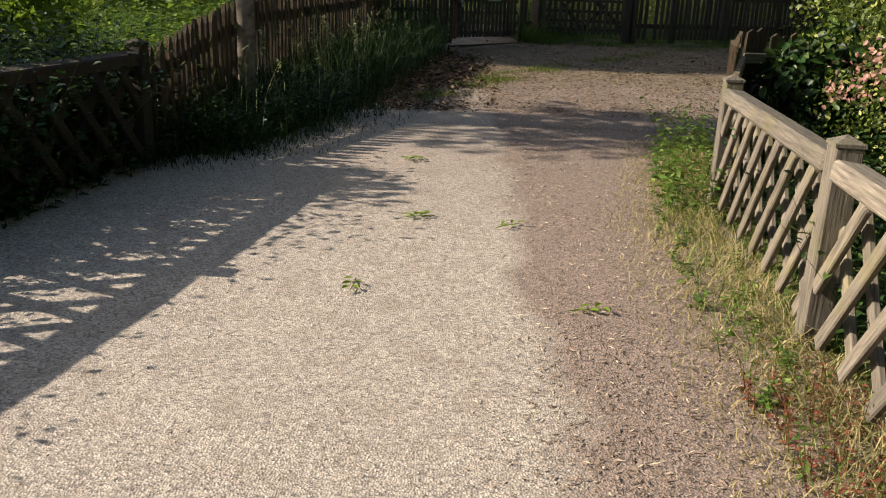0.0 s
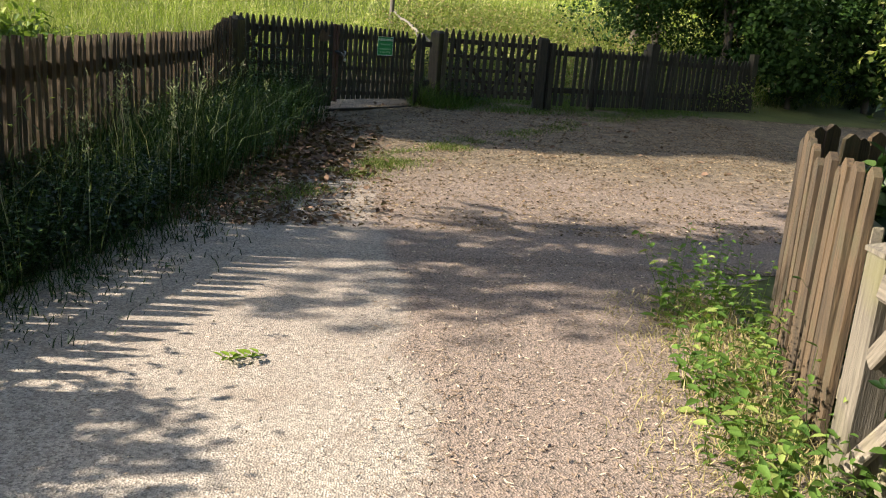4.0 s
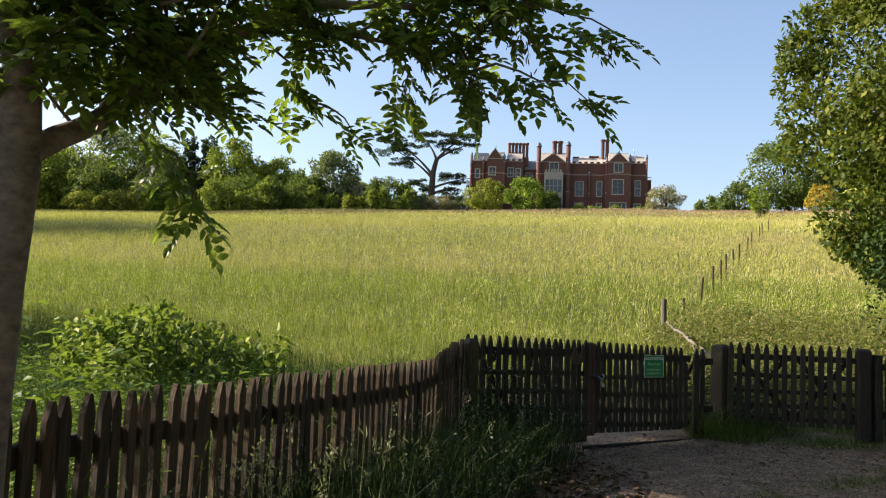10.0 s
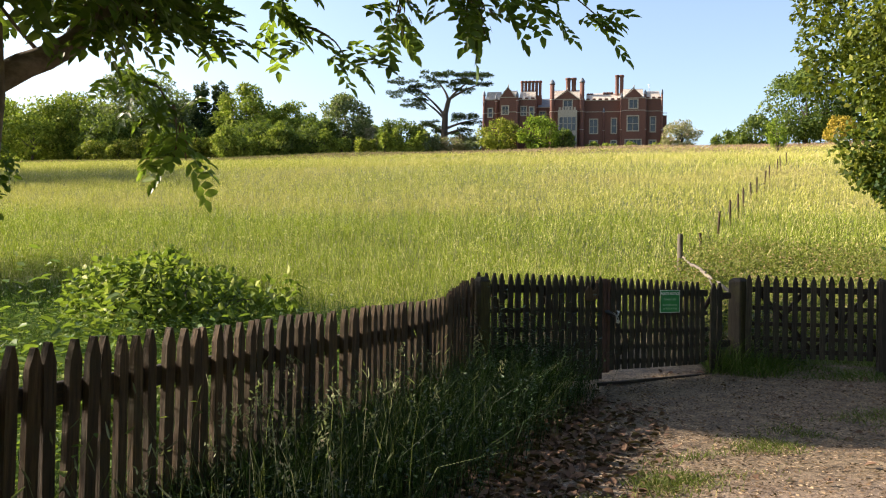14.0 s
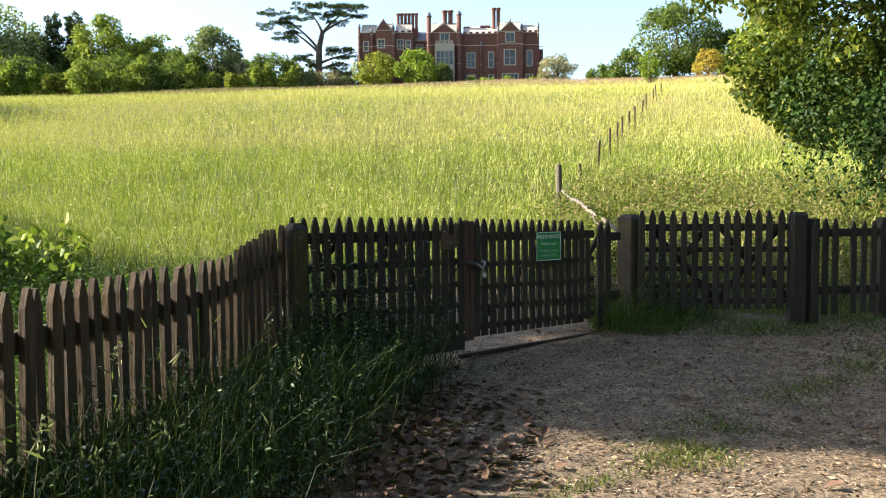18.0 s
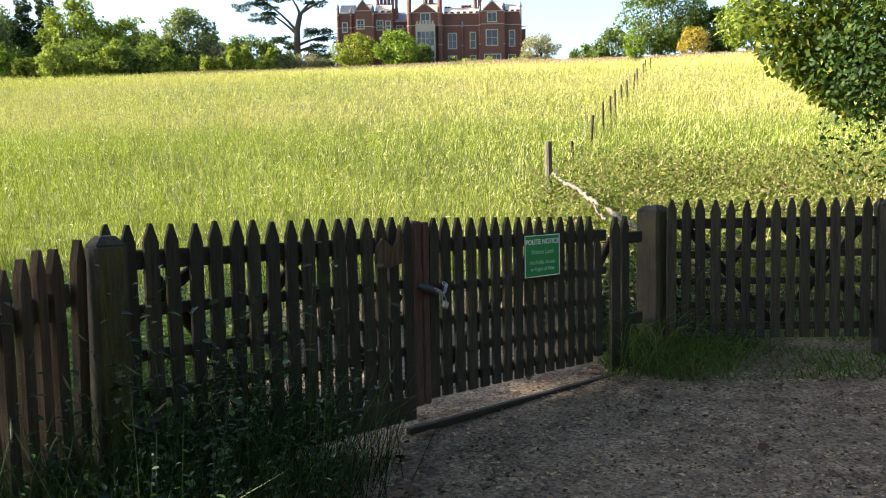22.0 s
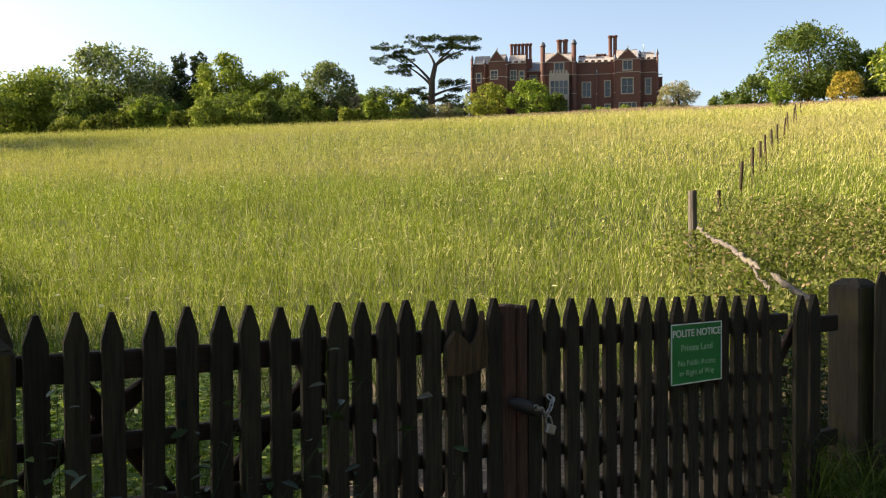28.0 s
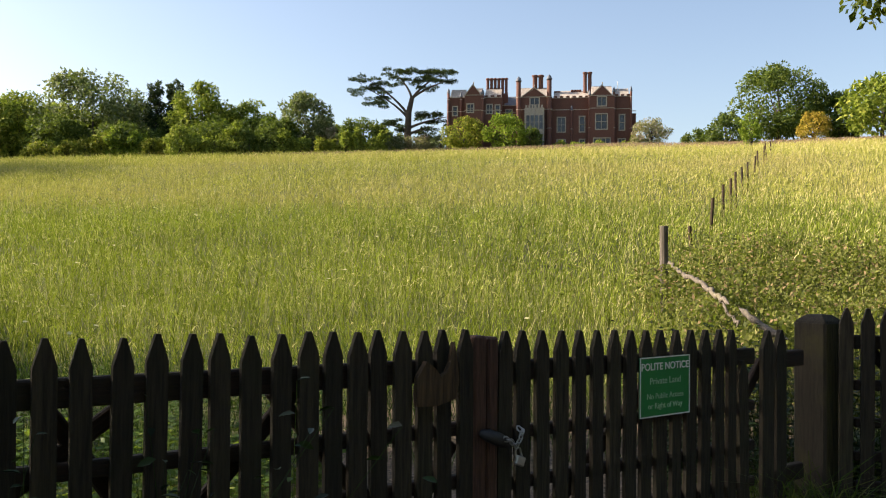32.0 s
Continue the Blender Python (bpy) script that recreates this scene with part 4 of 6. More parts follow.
def broadleaf(x, y, height, radius, material, leaves, leaf, seed, name="tree", label="", category="tree", trunk=0.18, low=0.12, lobes=14, group="", bark=None, z=None, lop=0.0, shade=0.5, simple=False, lobe=(0.26, 0.46), jitter=0.45, core=0.62, slim=0.62):
    """A tree or bush: tapered trunk, limbs and a lobed crown of leaves."""
    rng = np.random.default_rng(seed)
    zb = gzf(x, y) if z is None else z
    th = thing(name, pose(x, y, zb - 0.05), label, category, group)
    L = []
    cz, rz = height * (0.5 + low / 2), height * (1 - low) / 2
    for k in range(lobes):
        d = unit(rng.normal(0, 1, 3))
        d[2] = d[2] * 0.95
        r = radius * rng.uniform(*lobe)
        L.append([d[0] * (radius - r) + lop * max(d[2], 0), d[1] * (radius - r), cz + d[2] * (rz - r * 0.8), r, r * rng.uniform(0.7, 0.95)])
    L.append([0, 0, cz, radius * core, rz * (core + 0.08)])
    wood = [tube([(0, 0, -0.3), (0, 0, height * 0.1), (0.02 * height, 0, height * 0.4), (0.0, 0.02 * height, height * 0.75)], [trunk * 1.25, trunk, trunk * 0.7, trunk * 0.2], 8)]
    for l in L[:9]:
        P, R = limb((0, 0, height * rng.uniform(0.12, 0.4)), l[:3], 0.05 * height, trunk * 0.4, trunk * 0.08, rng, 6)
        wood.append(tube(P, R, 5))
    v, f = joined(wood)
    piece("trunk", np_mesh("trunk", v, f), bark or BARK_DARK, th, smooth=True)
    P, d = crown_points(L, leaves, rng)
    keep = P[:, 2] > 0.02
    P, d = P[keep], d[keep]
    n = len(P)
    D = unit(d * 0.4 + rng.normal(0, 0.7, (n, 3)) + np.array([0, 0, -0.25]))
    N = unit(d * 1.0 + np.array([0, 0, shade]) + rng.normal(0, jitter, (n, 3)))
    v, f = (far_leaves if simple == "far" else simple_leaves if simple else leaf_quads)(P, D, N, leaf * rng.uniform(0.6, 1.3, n), leaf * slim * rng.uniform(0.7, 1.3, n))
    tagged(piece("crown", np_mesh("crown", v, f), material, th), kind="stuff")
    return th


LEAF_GOLD = foliage("yellow-green leaves", (0.06, 0.09, 0.014), (0.32, 0.33, 0.045), (0.42, 0.37, 0.07), 0.3, 0.5)
LEAF_MAPLE = foliage("maple leaves", (0.008, 0.022, 0.005), (0.083, 0.123, 0.018), (0.180, 0.193, 0.034), 0.28, 0.5, 0.2, 0.5, (0.17, 0.165, 0.028), through_colour=(0.24, 0.30, 0.02))
LEAF_HILL = foliage("hilltop leaves", (0.05, 0.085, 0.016), (0.30, 0.35, 0.055), (0.36, 0.38, 0.07), 0.3, 0.6)
LEAF_WOOD = foliage("deep green hilltop leaves", (0.022, 0.042, 0.012), (0.11, 0.155, 0.034), (0.19, 0.23, 0.05), 0.25, 0.6)
LEAF_MID = foliage("mid green leaves", (0.022, 0.048, 0.009), (0.15, 0.19, 0.026), (0.20, 0.22, 0.035), 0.26, 0.5)
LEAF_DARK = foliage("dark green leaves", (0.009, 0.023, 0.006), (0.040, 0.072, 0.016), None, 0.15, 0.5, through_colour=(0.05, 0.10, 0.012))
LEAF_GREY = foliage("grey-green leaves", (0.05, 0.07, 0.035), (0.20, 0.23, 0.11), (0.30, 0.31, 0.17), 0.28, 0.6)
LEAF_BRIGHT = foliage("fresh light green leaves", (0.04, 0.08, 0.01), (0.24, 0.33, 0.04), (0.30, 0.36, 0.05), 0.38, 0.5)
LEAF_BLOSSOM = foliage("faded blossom and leaves", (0.15, 0.15, 0.06), (0.38, 0.34, 0.22), (0.45, 0.33, 0.25), 0.25, 0.6)
LEAF_ORANGE = foliage("golden orange leaves", (0.25, 0.17, 0.03), (0.42, 0.30, 0.05), None, 0.3, 0.6)
NEEDLE = foliage("dark cedar needles", (0.014, 0.03, 0.016), (0.045, 0.07, 0.032), None, 0.1, 0.7)

# trees behind the side fence
broadleaf(6.8, 22.8, 10.0, 3.6, LEAF_MAPLE, 76000, 0.125, 31, label="leafy yellow-green field maple behind the fence", trunk=0.13, low=0.10, lobes=90, simple=True, lobe=(0.10, 0.22), jitter=0.5, slim=0.6, core=0.80)
# dark leaves carry the shade under the maple's lit crown
broadleaf(6.9, 21.8, 4.4, 2.6, LEAF_DARK, 26000, 0.085, 39, "shrub", "dense shrub under the field maple, shade in its leaf colour", "shrub", 0.06, 0.0, 24, simple=True, core=0.84)
broadleaf(9.4, 22.4, 10.0, 3.6, LEAF_MID, 16000, 0.16, 32, simple=True, label="tall green tree behind the fence", trunk=0.15, low=0.1, lobes=18)
broadleaf(7.8, 20.2, 7.0, 1.6, LEAF_MID, 4000, 0.15, 33, label="slim green tree behind the fence", trunk=0.09, low=0.2, lobes=10)
broadleaf(12.5, 21.0, 8.5, 3.4, LEAF_DARK, 7000, 0.22, 34, label="dark green tree beyond the lane", trunk=0.16, low=0.02, lobes=16)
broadleaf(16.5, 19.0, 9.0, 4.0, LEAF_DARK, 7000, 0.24, 35, label="dark green tree beyond the lane", trunk=0.2, low=0.02, lobes=16)
# trees added across the lane and behind its start, mostly unseen, to block skylight
for k, (x, y, h, r) in enumerate(((10.2, 12.6, 13.5, 3.6), (13.0, 8.6, 14.0, 3.8), (9.8, 4.6, 13.0, 3.6), (9.0, 0.0, 13.0, 3.6), (4.5, -7.5, 9.5, 3.6), (-2.5, -9.0, 10.0, 3.6), (1.0, -6.5, 12.0, 4.2), (-7.5, -5.0, 11.0, 3.6), (7.2, 3.2, 15.0, 3.6), (6.6, 7.6, 14.5, 3.2), (6.4, -1.8, 14.5, 3.4), (15.5, 14.0, 13.0, 3.8), (19.0, 17.0, 10.0, 3.4))):
    broadleaf(x, y, h, r, LEAF_DARK if k % 2 else LEAF_MID, 5000, 0.26, 160 + k, simple=True, label="added tall tree in full leaf to block skylight", trunk=0.17, low=0.03, lobes=16, group="roadside trees")
# bushes out of view, added to block skylight and sun gaps on the lane
for k, (x, y) in enumerate(((-8.2, -2.0), (-8.0, 0.8), (-7.9, 3.4), (-7.8, 5.6))):
    broadleaf(x, y, 2.8, 1.6, LEAF_MID, 3000, 0.15, 190 + k, simple=True, name="hedge_bush", label="added unseen bushes blocking sky left of the lane", category="hedge", trunk=0.06, low=0.0, lobes=14, group="hedge behind the lattice fence")
# unseen, placed for the leafy shadow on the lane edge
broadleaf(-4.3, 5.5, 2.35, 0.95, LEAF_MID, 1500, 0.11, 170, label="slender elder sapling beside the lattice fence", trunk=0.04, low=0.3, lobes=9)
# dark leaf colour carries the deep shade across the lane
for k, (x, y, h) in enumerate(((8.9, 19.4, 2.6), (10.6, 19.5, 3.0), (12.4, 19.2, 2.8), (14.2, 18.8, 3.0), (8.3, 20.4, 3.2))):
    broadleaf(x, y, h, 1.25, LEAF_DARK, 4200, 0.13, 180 + k, simple=True, name="hedge_bush", label="dense dark hedge, deep shade put in its leaf colour", category="hedge", trunk=0.06, low=0.0, lobes=12, group="dark hedge across the lane")
# unseen trees beside the lane, placed to shade the gate
broadleaf(-12.5, 14.9, 14.5, 2.9, LEAF_MID, 24000, 0.26, 36, simple=True, label="tall leafy green tree at the meadow edge", trunk=0.16, low=0.42, lobes=20)
broadleaf(-12.8, 17.6, 14.0, 2.5, LEAF_MID, 17000, 0.26, 37, simple=True, label="tall leafy green tree at the meadow edge", trunk=0.15, low=0.46, lobes=16)
# unseen, placed so their shadow darkens the meadow foot
for x, y, h in ((-14.6, 19.4, 5.6), (-15.0, 21.6, 4.8)):
    broadleaf(x, y, h, 1.9, LEAF_MID, 5000, 0.2, 240 + int(y), label="bushy green thorn at the meadow edge", trunk=0.1, low=0.05, lobes=16, group="thorns at the meadow edge")
broadleaf(-4.1, 7.9, 1.65, 0.95, LEAF_BRIGHT, 3000, 0.10, 238, "shrub", "leafy green hazel behind the lattice fence", "shrub", 0.03, 0.0, 22, lobe=(0.12, 0.3), jitter=0.7)
# unseen, placed to throw leaf shadow over the lane
broadleaf(-9.6, 8.1, 8.6, 1.4, LEAF_MID, 1300, 0.17, 239, label="slim leafy tree left of the lane, out of view", trunk=0.1, low=0.5, lobes=14)
# unseen, placed to shadow the meadow's far left
broadleaf(-49.0, 50.0, 15.0, 6.0, LEAF_MID, 6000, 0.5, 38, label="broad green meadow tree", trunk=0.4, low=0.15, lobes=16)


# ---- the hall on the hill ----
BRICK = surface("soft red brick", (0.075, 0.033, 0.024), (0.16, 0.068, 0.047), 9, 0.35, 0.9, 0.2, (1, 1, 2.2), (0.10, 0.045, 0.035), 0.6, 0.1, depth=0.03)
STONE = surface("pale window stone", (0.22, 0.19, 0.15), (0.40, 0.36, 0.29), 6, 1, 0.85, 0.2, spread=0.1)
ROOF = surface("lichened roof tiles", (0.20, 0.165, 0.14), (0.52, 0.46, 0.39), 3.0, 0.6, 0.9, 0.4, (1, 1, 1), None, 0.5, 0.1, depth=0.05)
SLATE = surface("blue-grey slates", (0.07, 0.08, 0.10), (0.14, 0.155, 0.18), 3.0, 0.6, 0.6, 0.2, spread=0.05)
PANE = surface("dark leaded glass", (0.02, 0.026, 0.032), (0.07, 0.08, 0.09), 2.0, 1.0, 0.12, 0.05, spread=0.4)
HX, HY, HROT = -31.95, 184.0, 3.0
HZ = 25.03
hall = thing("country_house", pose(HX, HY, HZ, 0, 0, HROT), "large red brick gabled house with clustered chimneys", "house")
SC = 0.0634                    # metres to a unit of the elevation drawing
BASE_U = 304.0


def U(x):
    return (x - 415) * SC


def V(y):
    return (BASE_U - y) * SC * 1.108


def wall_with_holes(bm, x0, x1, z0, z1, y0, y1, holes):
    """A wall of the given thickness with rectangular openings."""
    xs = sorted({x0, x1, *[h[0] for h in holes], *[h[1] for h in holes]})
    zs = sorted({z0, z1, *[h[2] for h in holes], *[h[3] for h in holes]})
    for a, b in zip(xs, xs[1:]):
        run = None
        for c, d in zip(zs, zs[1:]):
            inside = any(h[0] <= (a + b) / 2 <= h[1] and h[2] <= (c + d) / 2 <= h[3] for h in holes)
            if not inside:
                run = (run[0], d) if run else (c, d)
            if inside or d == zs[-1]:
                if run:
                    box(bm, a, b, y0, y1, run[0], run[1])
                run = None


def window(parent, x0, x1, z0, z1, y, lights=2, transoms=1):
    w = part("window", boxed(x0, x1, y + 0.20, y + 0.26, z0, z1), PANE, parent, "leaded panes in stone surround")
    bm = bmesh.new()
    t = 0.22
    for d in ((x0 - t, x1 + t, z1, z1 + t), (x0 - t, x1 + t, z0 - t, z0), (x0 - t, x0, z0, z1), (x1, x1 + t, z0, z1)):
        box(bm, d[0], d[1], y - 0.06, y + 0.12, d[2], d[3])
    part("frame", bm, STONE, w)
    for k in range(1, lights):
        x = x0 + (x1 - x0) * k / lights
        part("mullion", boxed(x - 0.05, x + 0.05, y + 0.02, y + 0.19, z0, z1), STONE, w)
    for k in range(1, transoms + 1):
        z = z0 + (z1 - z0) * k / (transoms + 1)
        part("transom", boxed(x0, x1, y + 0.03, y + 0.18, z - 0.045, z + 0.045), STONE, w)
    return w


def bay(x0, x1, top, y, deep, holes, gable=None, roof_top=None, roof=None, name="wall", crenels=False):
    """One stretch of the front with its windows, parapet or gable, side walls and roof."""
    bm = bmesh.new()
    hs = [(U(h[0]), U(h[1]), V(h[3]), V(h[2])) for h in holes]
    X0, X1, T = U(x0), U(x1), V(top)
    wall_with_holes(bm, X0, X1, -2.0, T, y, y + 0.45, hs)
    box(bm, X0, X0 + 0.4, y + 0.45, y + deep, -2.0, T)
    box(bm, X1 - 0.4, X1, y + 0.45, y + deep, -2.0, T)
    box(bm, X0, X1, y + deep, y + deep + 0.4, -2.0, T)
    w = part(name, bm, BRICK, hall)
    for h, src in zip(hs, holes):
        window(w, *h, y, src[4] if len(src) > 4 else 2, src[5] if len(src) > 5 else 1)
    part("coping", boxed(X0 - 0.05, X1 + 0.05, y - 0.10, y + 0.5, T, T + 0.14), STONE, w)
    part("string_course", boxed(X0, X1, y - 0.07, y - 0.002, V(186), V(184)), STONE, w)
    if gable:
        gx0, gx1, peak = U(gable[0]), U(gable[1]), V(gable[2])
        bm = bmesh.new()
        prism(bm, [(gx0, T + 0.14), (gx1, T + 0.14), ((gx0 + gx1) / 2, peak)], y - 0.02, y + 0.42)
        g = part("gable", bm, BRICK, hall)
        for sx, ex in ((gx0, (gx0 + gx1) / 2), (gx1, (gx0 + gx1) / 2)):
            ln = math.hypot(ex - sx, peak - T)
            m = Matrix.Translation((sx, y + 0.2, T + 0.16)) @ Euler((0, -math.atan2(peak - T, ex - sx), 0)).to_matrix().to_4x4()
            part("coping", boxed(-0.1, ln + 0.05, -0.3, 0.3, 0.0, 0.14), STONE, g, m=m)
        part("finial", boxed((gx0 + gx1) / 2 - 0.09, (gx0 + gx1) / 2 + 0.09, y + 0.1, y + 0.3, peak, peak + 0.75, bevel=0.05), STONE, g)
        R, dp = peak - 0.3, deep
        bm = bmesh.new()
        prism(bm, [(gx0, T), (gx1, T), ((gx0 + gx1) / 2, R)], y + 0.46, y + dp * 0.6)
        part("roof", bm, ROOF, hall)
    if roof_top:
        R = V(roof_top - 7) + 0.9
        bm = bmesh.new()
        a = [bm.verts.new(c) for c in ((X0 + 0.3, y + 0.55, T + 0.02), (X1 - 0.3, y + 0.55, T + 0.02), (X1 - 0.3, y + deep / 2, R), (X0 + 0.3, y + deep / 2, R), (X1 - 0.3, y + deep - 0.3, T - 0.2), (X0 + 0.3, y + deep - 0.3, T - 0.2))]
        for q4 in ((0, 1, 2, 3), (3, 2, 4, 5), (0, 3, 5), (1, 4, 2), (0, 5, 4, 1)):
            bm.faces.new([a[k] for k in q4])
        part("roof", bm, roof or ROOF, hall)
    if crenels:
        n = max(3, int((X1 - X0) / 1.1))
        st = (X1 - X0) / n
        for k in range(n):
            xa, xb = X0 + k * st + st * 0.22, X0 + k * st + st * 0.78
            if gable and U(gable[0]) - 0.2 < (xa + xb) / 2 < U(gable[1]) + 0.2:
                continue
            part("merlon", boxed(xa, xb, y, y + 0.4, T + 0.14, T + 0.5), BRICK, w)


def turret(x, w, top, y, cap=True):
    """A slim octagonal brick shaft with a stone cap."""
    r = w * SC / 2
    v, f = tube([(U(x), y, -2), (U(x), y, V(186)), (U(x), y, V(184)), (U(x), y, V(top + 14)), (U(x), y, V(top + 14))], [r, r, r * 0.92, r * 0.92, r * 0.9], 8)
    t = piece("turret", np_mesh("turret", v, f), BRICK, hall)
    if cap:
        v, f = tube([(U(x), y, V(top + 15)), (U(x), y, V(top + 13)), (U(x), y, V(top + 11)), (U(x), y, V(top + 5)), (U(x), y, V(top))], [r * 1.15, r * 1.3, r * 1.1, r * 0.75, r * 0.1], 8)
        piece("cap", np_mesh("cap", v, f), SLATE, t)
    for z in (150, 186, 240):
        v, f = tube([(U(x), y, V(z + 2)), (U(x), y, V(z))], [r * 1.12, r * 1.12], 8)
        piece("band", np_mesh("band", v, f), STONE, t)


def chimney(x0, x1, base, top, y, shafts):
    """A row of round brick shafts with flared tops on one plinth."""
    st = part("chimney", boxed(U(x0), U(x1), y - 0.55, y + 0.55, V(base + 30), V(base)), BRICK, hall)
    w = (U(x1) - U(x0)) / shafts
    for k in range(shafts):
        cx = U(x0) + (k + 0.5) * w
        r = min(w * 0.5, 0.6)
        v, f = tube([(cx, y, V(base)), (cx, y, V(base - 3)), (cx, y, V(base - 4)), (cx, y, V(top + 8)), (cx, y, V(top + 6)), (cx, y, V(top + 3)), (cx, y, V(top + 2)), (cx, y, V(top)), (cx, y, V(top))], [r, r, r * 0.8, r * 0.8, r * 0.95, r * 1.12, r * 1.12, r * 0.95, 0.02], 8)
        piece("shaft", np_mesh("shaft", v, f), BRICK, st)


bay(422, 480, 146, 0.5, 9, [(440, 452, 172, 196, 1, 1)], None, 128)
bay(480, 536, 142, -0.6, 9, [(488, 507, 168, 190, 2, 1)], (482, 532, 112), 128)
bay(536, 598, 147, 0.3, 10, [(550, 566, 168, 192, 2, 1), (578, 590, 170, 192, 1, 1)], None, 124, crenels=True)
bay(598, 648, 166, 2.5, 9, [(610, 628, 178, 200, 2, 1)], None, 146, SLATE, crenels=False)
bay(648, 758, 150, -0.4, 10, [(690, 716, 150 + 2, 190, 2, 1)], (664, 740, 124), 128)
bay(758, 878, 152, 0.6, 10, [(776, 799, 208, 248, 2, 1), (846, 860, 206, 248, 1, 1), (776, 799, 272, 298, 2, 0), (846, 860, 272, 298, 1, 0)], None, 136, crenels=True)
bay(878, 952, 150, -0.8, 10, [(901, 926, 154, 178, 2, 0), (896, 929, 203, 244, 2, 1), (890, 938, 272, 298, 4, 0)], (884, 946, 121), 128)
bay(952, 1006, 150, 0.4, 9, [(970, 984, 203, 245, 1, 1), (967, 986, 272, 297, 2, 0)], None, 134, crenels=True)
bay(1006, 1024, 194, 3.0, 7, [], None, None, crenels=False)
for x, w, top, y in ((425, 9, 118, 0.3), (466, 8, 130, 0.2), (537, 9, 124, -0.4), (652, 16, 90, -0.7), (749, 16, 86, -0.7), (820, 7, 172, 0.5), (876, 9, 132, -0.5), (951, 9, 124, -0.5), (1005, 7, 120, 0.4)):
    turret(x, w, top, y)
chimney(540, 613, 124, 76, 5.0, 6)
chimney(692, 730, 132, 71, 4.5, 2)
chimney(764, 784, 136, 118, 5.0, 2)
chimney(818, 851, 134, 115, 5.0, 4)
chimney(856, 886, 132, 65, 4.5, 2)
# two-storey stone bay window
oriel = part("bay_window", boxed(U(672), U(734), -1.9, -0.45, V(300), V(184)), STONE, hall, "pale stone two-storey bay window")
for z0, z1 in ((244, 206), (296, 262)):
    for k in range(4):
        x = U(676) + k * (U(731) - U(676)) / 4
        wv = part("window", boxed(x + 0.1, x + 0.75, -1.96, -1.905, V(z0), V(z1)), PANE, oriel)
        part("transom", boxed(x + 0.1, x + 0.75, -2.0, -1.962, V((z0 + z1) / 2) - 0.05, V((z0 + z1) / 2) + 0.05), STONE, wv)
for k in range(6):
    x = U(674) + k * (U(732) - U(674)) / 6
    part("merlon", boxed(x + 0.05, x + 0.42, -1.9, -1.6, V(184), V(176)), STONE, oriel)
th = thing("flagpole", pose(HX + U(963), HY + 6, HZ + V(150)), "thin white flagpole on the house roof", "flagpole")
v, f = tube([(0, 0, -1.0), (0, 0, 3.6), (0, 0, 3.75), (0, 0, 3.9)], [0.08, 0.06, 0.14, 0.02], 8)
piece("pole", np_mesh("pole", v, f), WHITE, th)

# ---- trees on the hilltop ----
EYE0, YAW0 = (0.51, 12.15), -10.71


def sight(u, dist):
    """Place at a bearing u (tangent units over 1512 from the view's middle) and distance ahead."""
    a = math.atan(u / 1512) + radians(YAW0)
    return EYE0[0] + dist * math.tan(a), EYE0[1] + dist


def hill_tree(u, dist, high, half, material, seed, label, category="tree", leaves=6000, leaf=0.66, low=0.05, lobes=14, lop=0.0, name="tree"):
    x, y = sight(u, dist)
    k = dist / 1512 / math.cos(math.atan(u / 1512) + radians(YAW0))
    hh, rr = high * k * (1.16 if name == "shrub" else 1.24) + 1.0, half * k * 1.12
    want = 60 * hh * rr + 300
    leaves = int(min(7500, want) * (0.72 / max(leaf, 0.4)) ** 1.2)
    leaf *= 1.0 * min(1.35, max(1.0, want / 7500) ** 0.5)
    broadleaf(x, y, hh, rr, material, leaves, leaf, seed, name, label, category, 0.3, low, lobes * 4, "trees on the hilltop", lop=lop, simple="far", lobe=(0.11, 0.28), jitter=0.35, core=0.68)


GREEN_TREE, HEDGE = "full green hilltop tree in summer leaf", "rounded yellow-green shrub along the meadow top"
hill_tree(-830, 176, 90, 80, LEAF_HILL, 41, GREEN_TREE)
hill_tree(-745, 180, 100, 60, LEAF_HILL, 42, GREEN_TREE)
hill_tree(-628, 185, 135, 92, LEAF_GREY, 43, "broad grey-green domed tree on the hilltop", leaves=5200)
hill_tree(-690, 172, 70, 50, LEAF_WOOD, 44, GREEN_TREE)
hill_tree(-515, 190, 128, 17, NEEDLE, 45, "narrow dark conifer on the hilltop", lobes=20, low=0.02, leaves=2000)
hill_tree(-478, 190, 132, 20, NEEDLE, 46, "narrow dark conifer on the hilltop", lobes=20, low=0.02, leaves=2000)
hill_tree(-433, 184, 118, 52, LEAF_HILL, 47, GREEN_TREE, leaves=3600)
hill_tree(-345, 186, 95, 45, LEAF_HILL, 48, GREEN_TREE)
hill_tree(-250, 182, 102, 50, LEAF_GREY, 49, "pale grey-green willow on the hilltop", leaves=3400)
hill_tree(-300, 176, 62, 45, LEAF_WOOD, 50, GREEN_TREE)
hill_tree(-395, 176, 58, 60, LEAF_WOOD, 60, GREEN_TREE)
hill_tree(-560, 176, 60, 60, LEAF_WOOD, 61, GREEN_TREE)
for k, (u, hi, hw) in enumerate(((-810, 78, 60), (-725, 84, 50), (-668, 92, 46), (-585, 96, 46), (-545, 100, 40), (-470, 92, 44), (-388, 84, 42), (-318, 78, 38), (-205, 66, 34))):
    hill_tree(u, 193, hi, hw, LEAF_WOOD if k % 2 else LEAF_HILL, 230 + k, GREEN_TREE)
hill_tree(-145, 178, 62, 44, LEAF_WOOD, 51, "dark rounded evergreen beside the cedar", leaves=3600)
hill_tree(-200, 180, 50, 25, LEAF_BLOSSOM, 52, "thin pale dry shrub on the hilltop", "shrub")
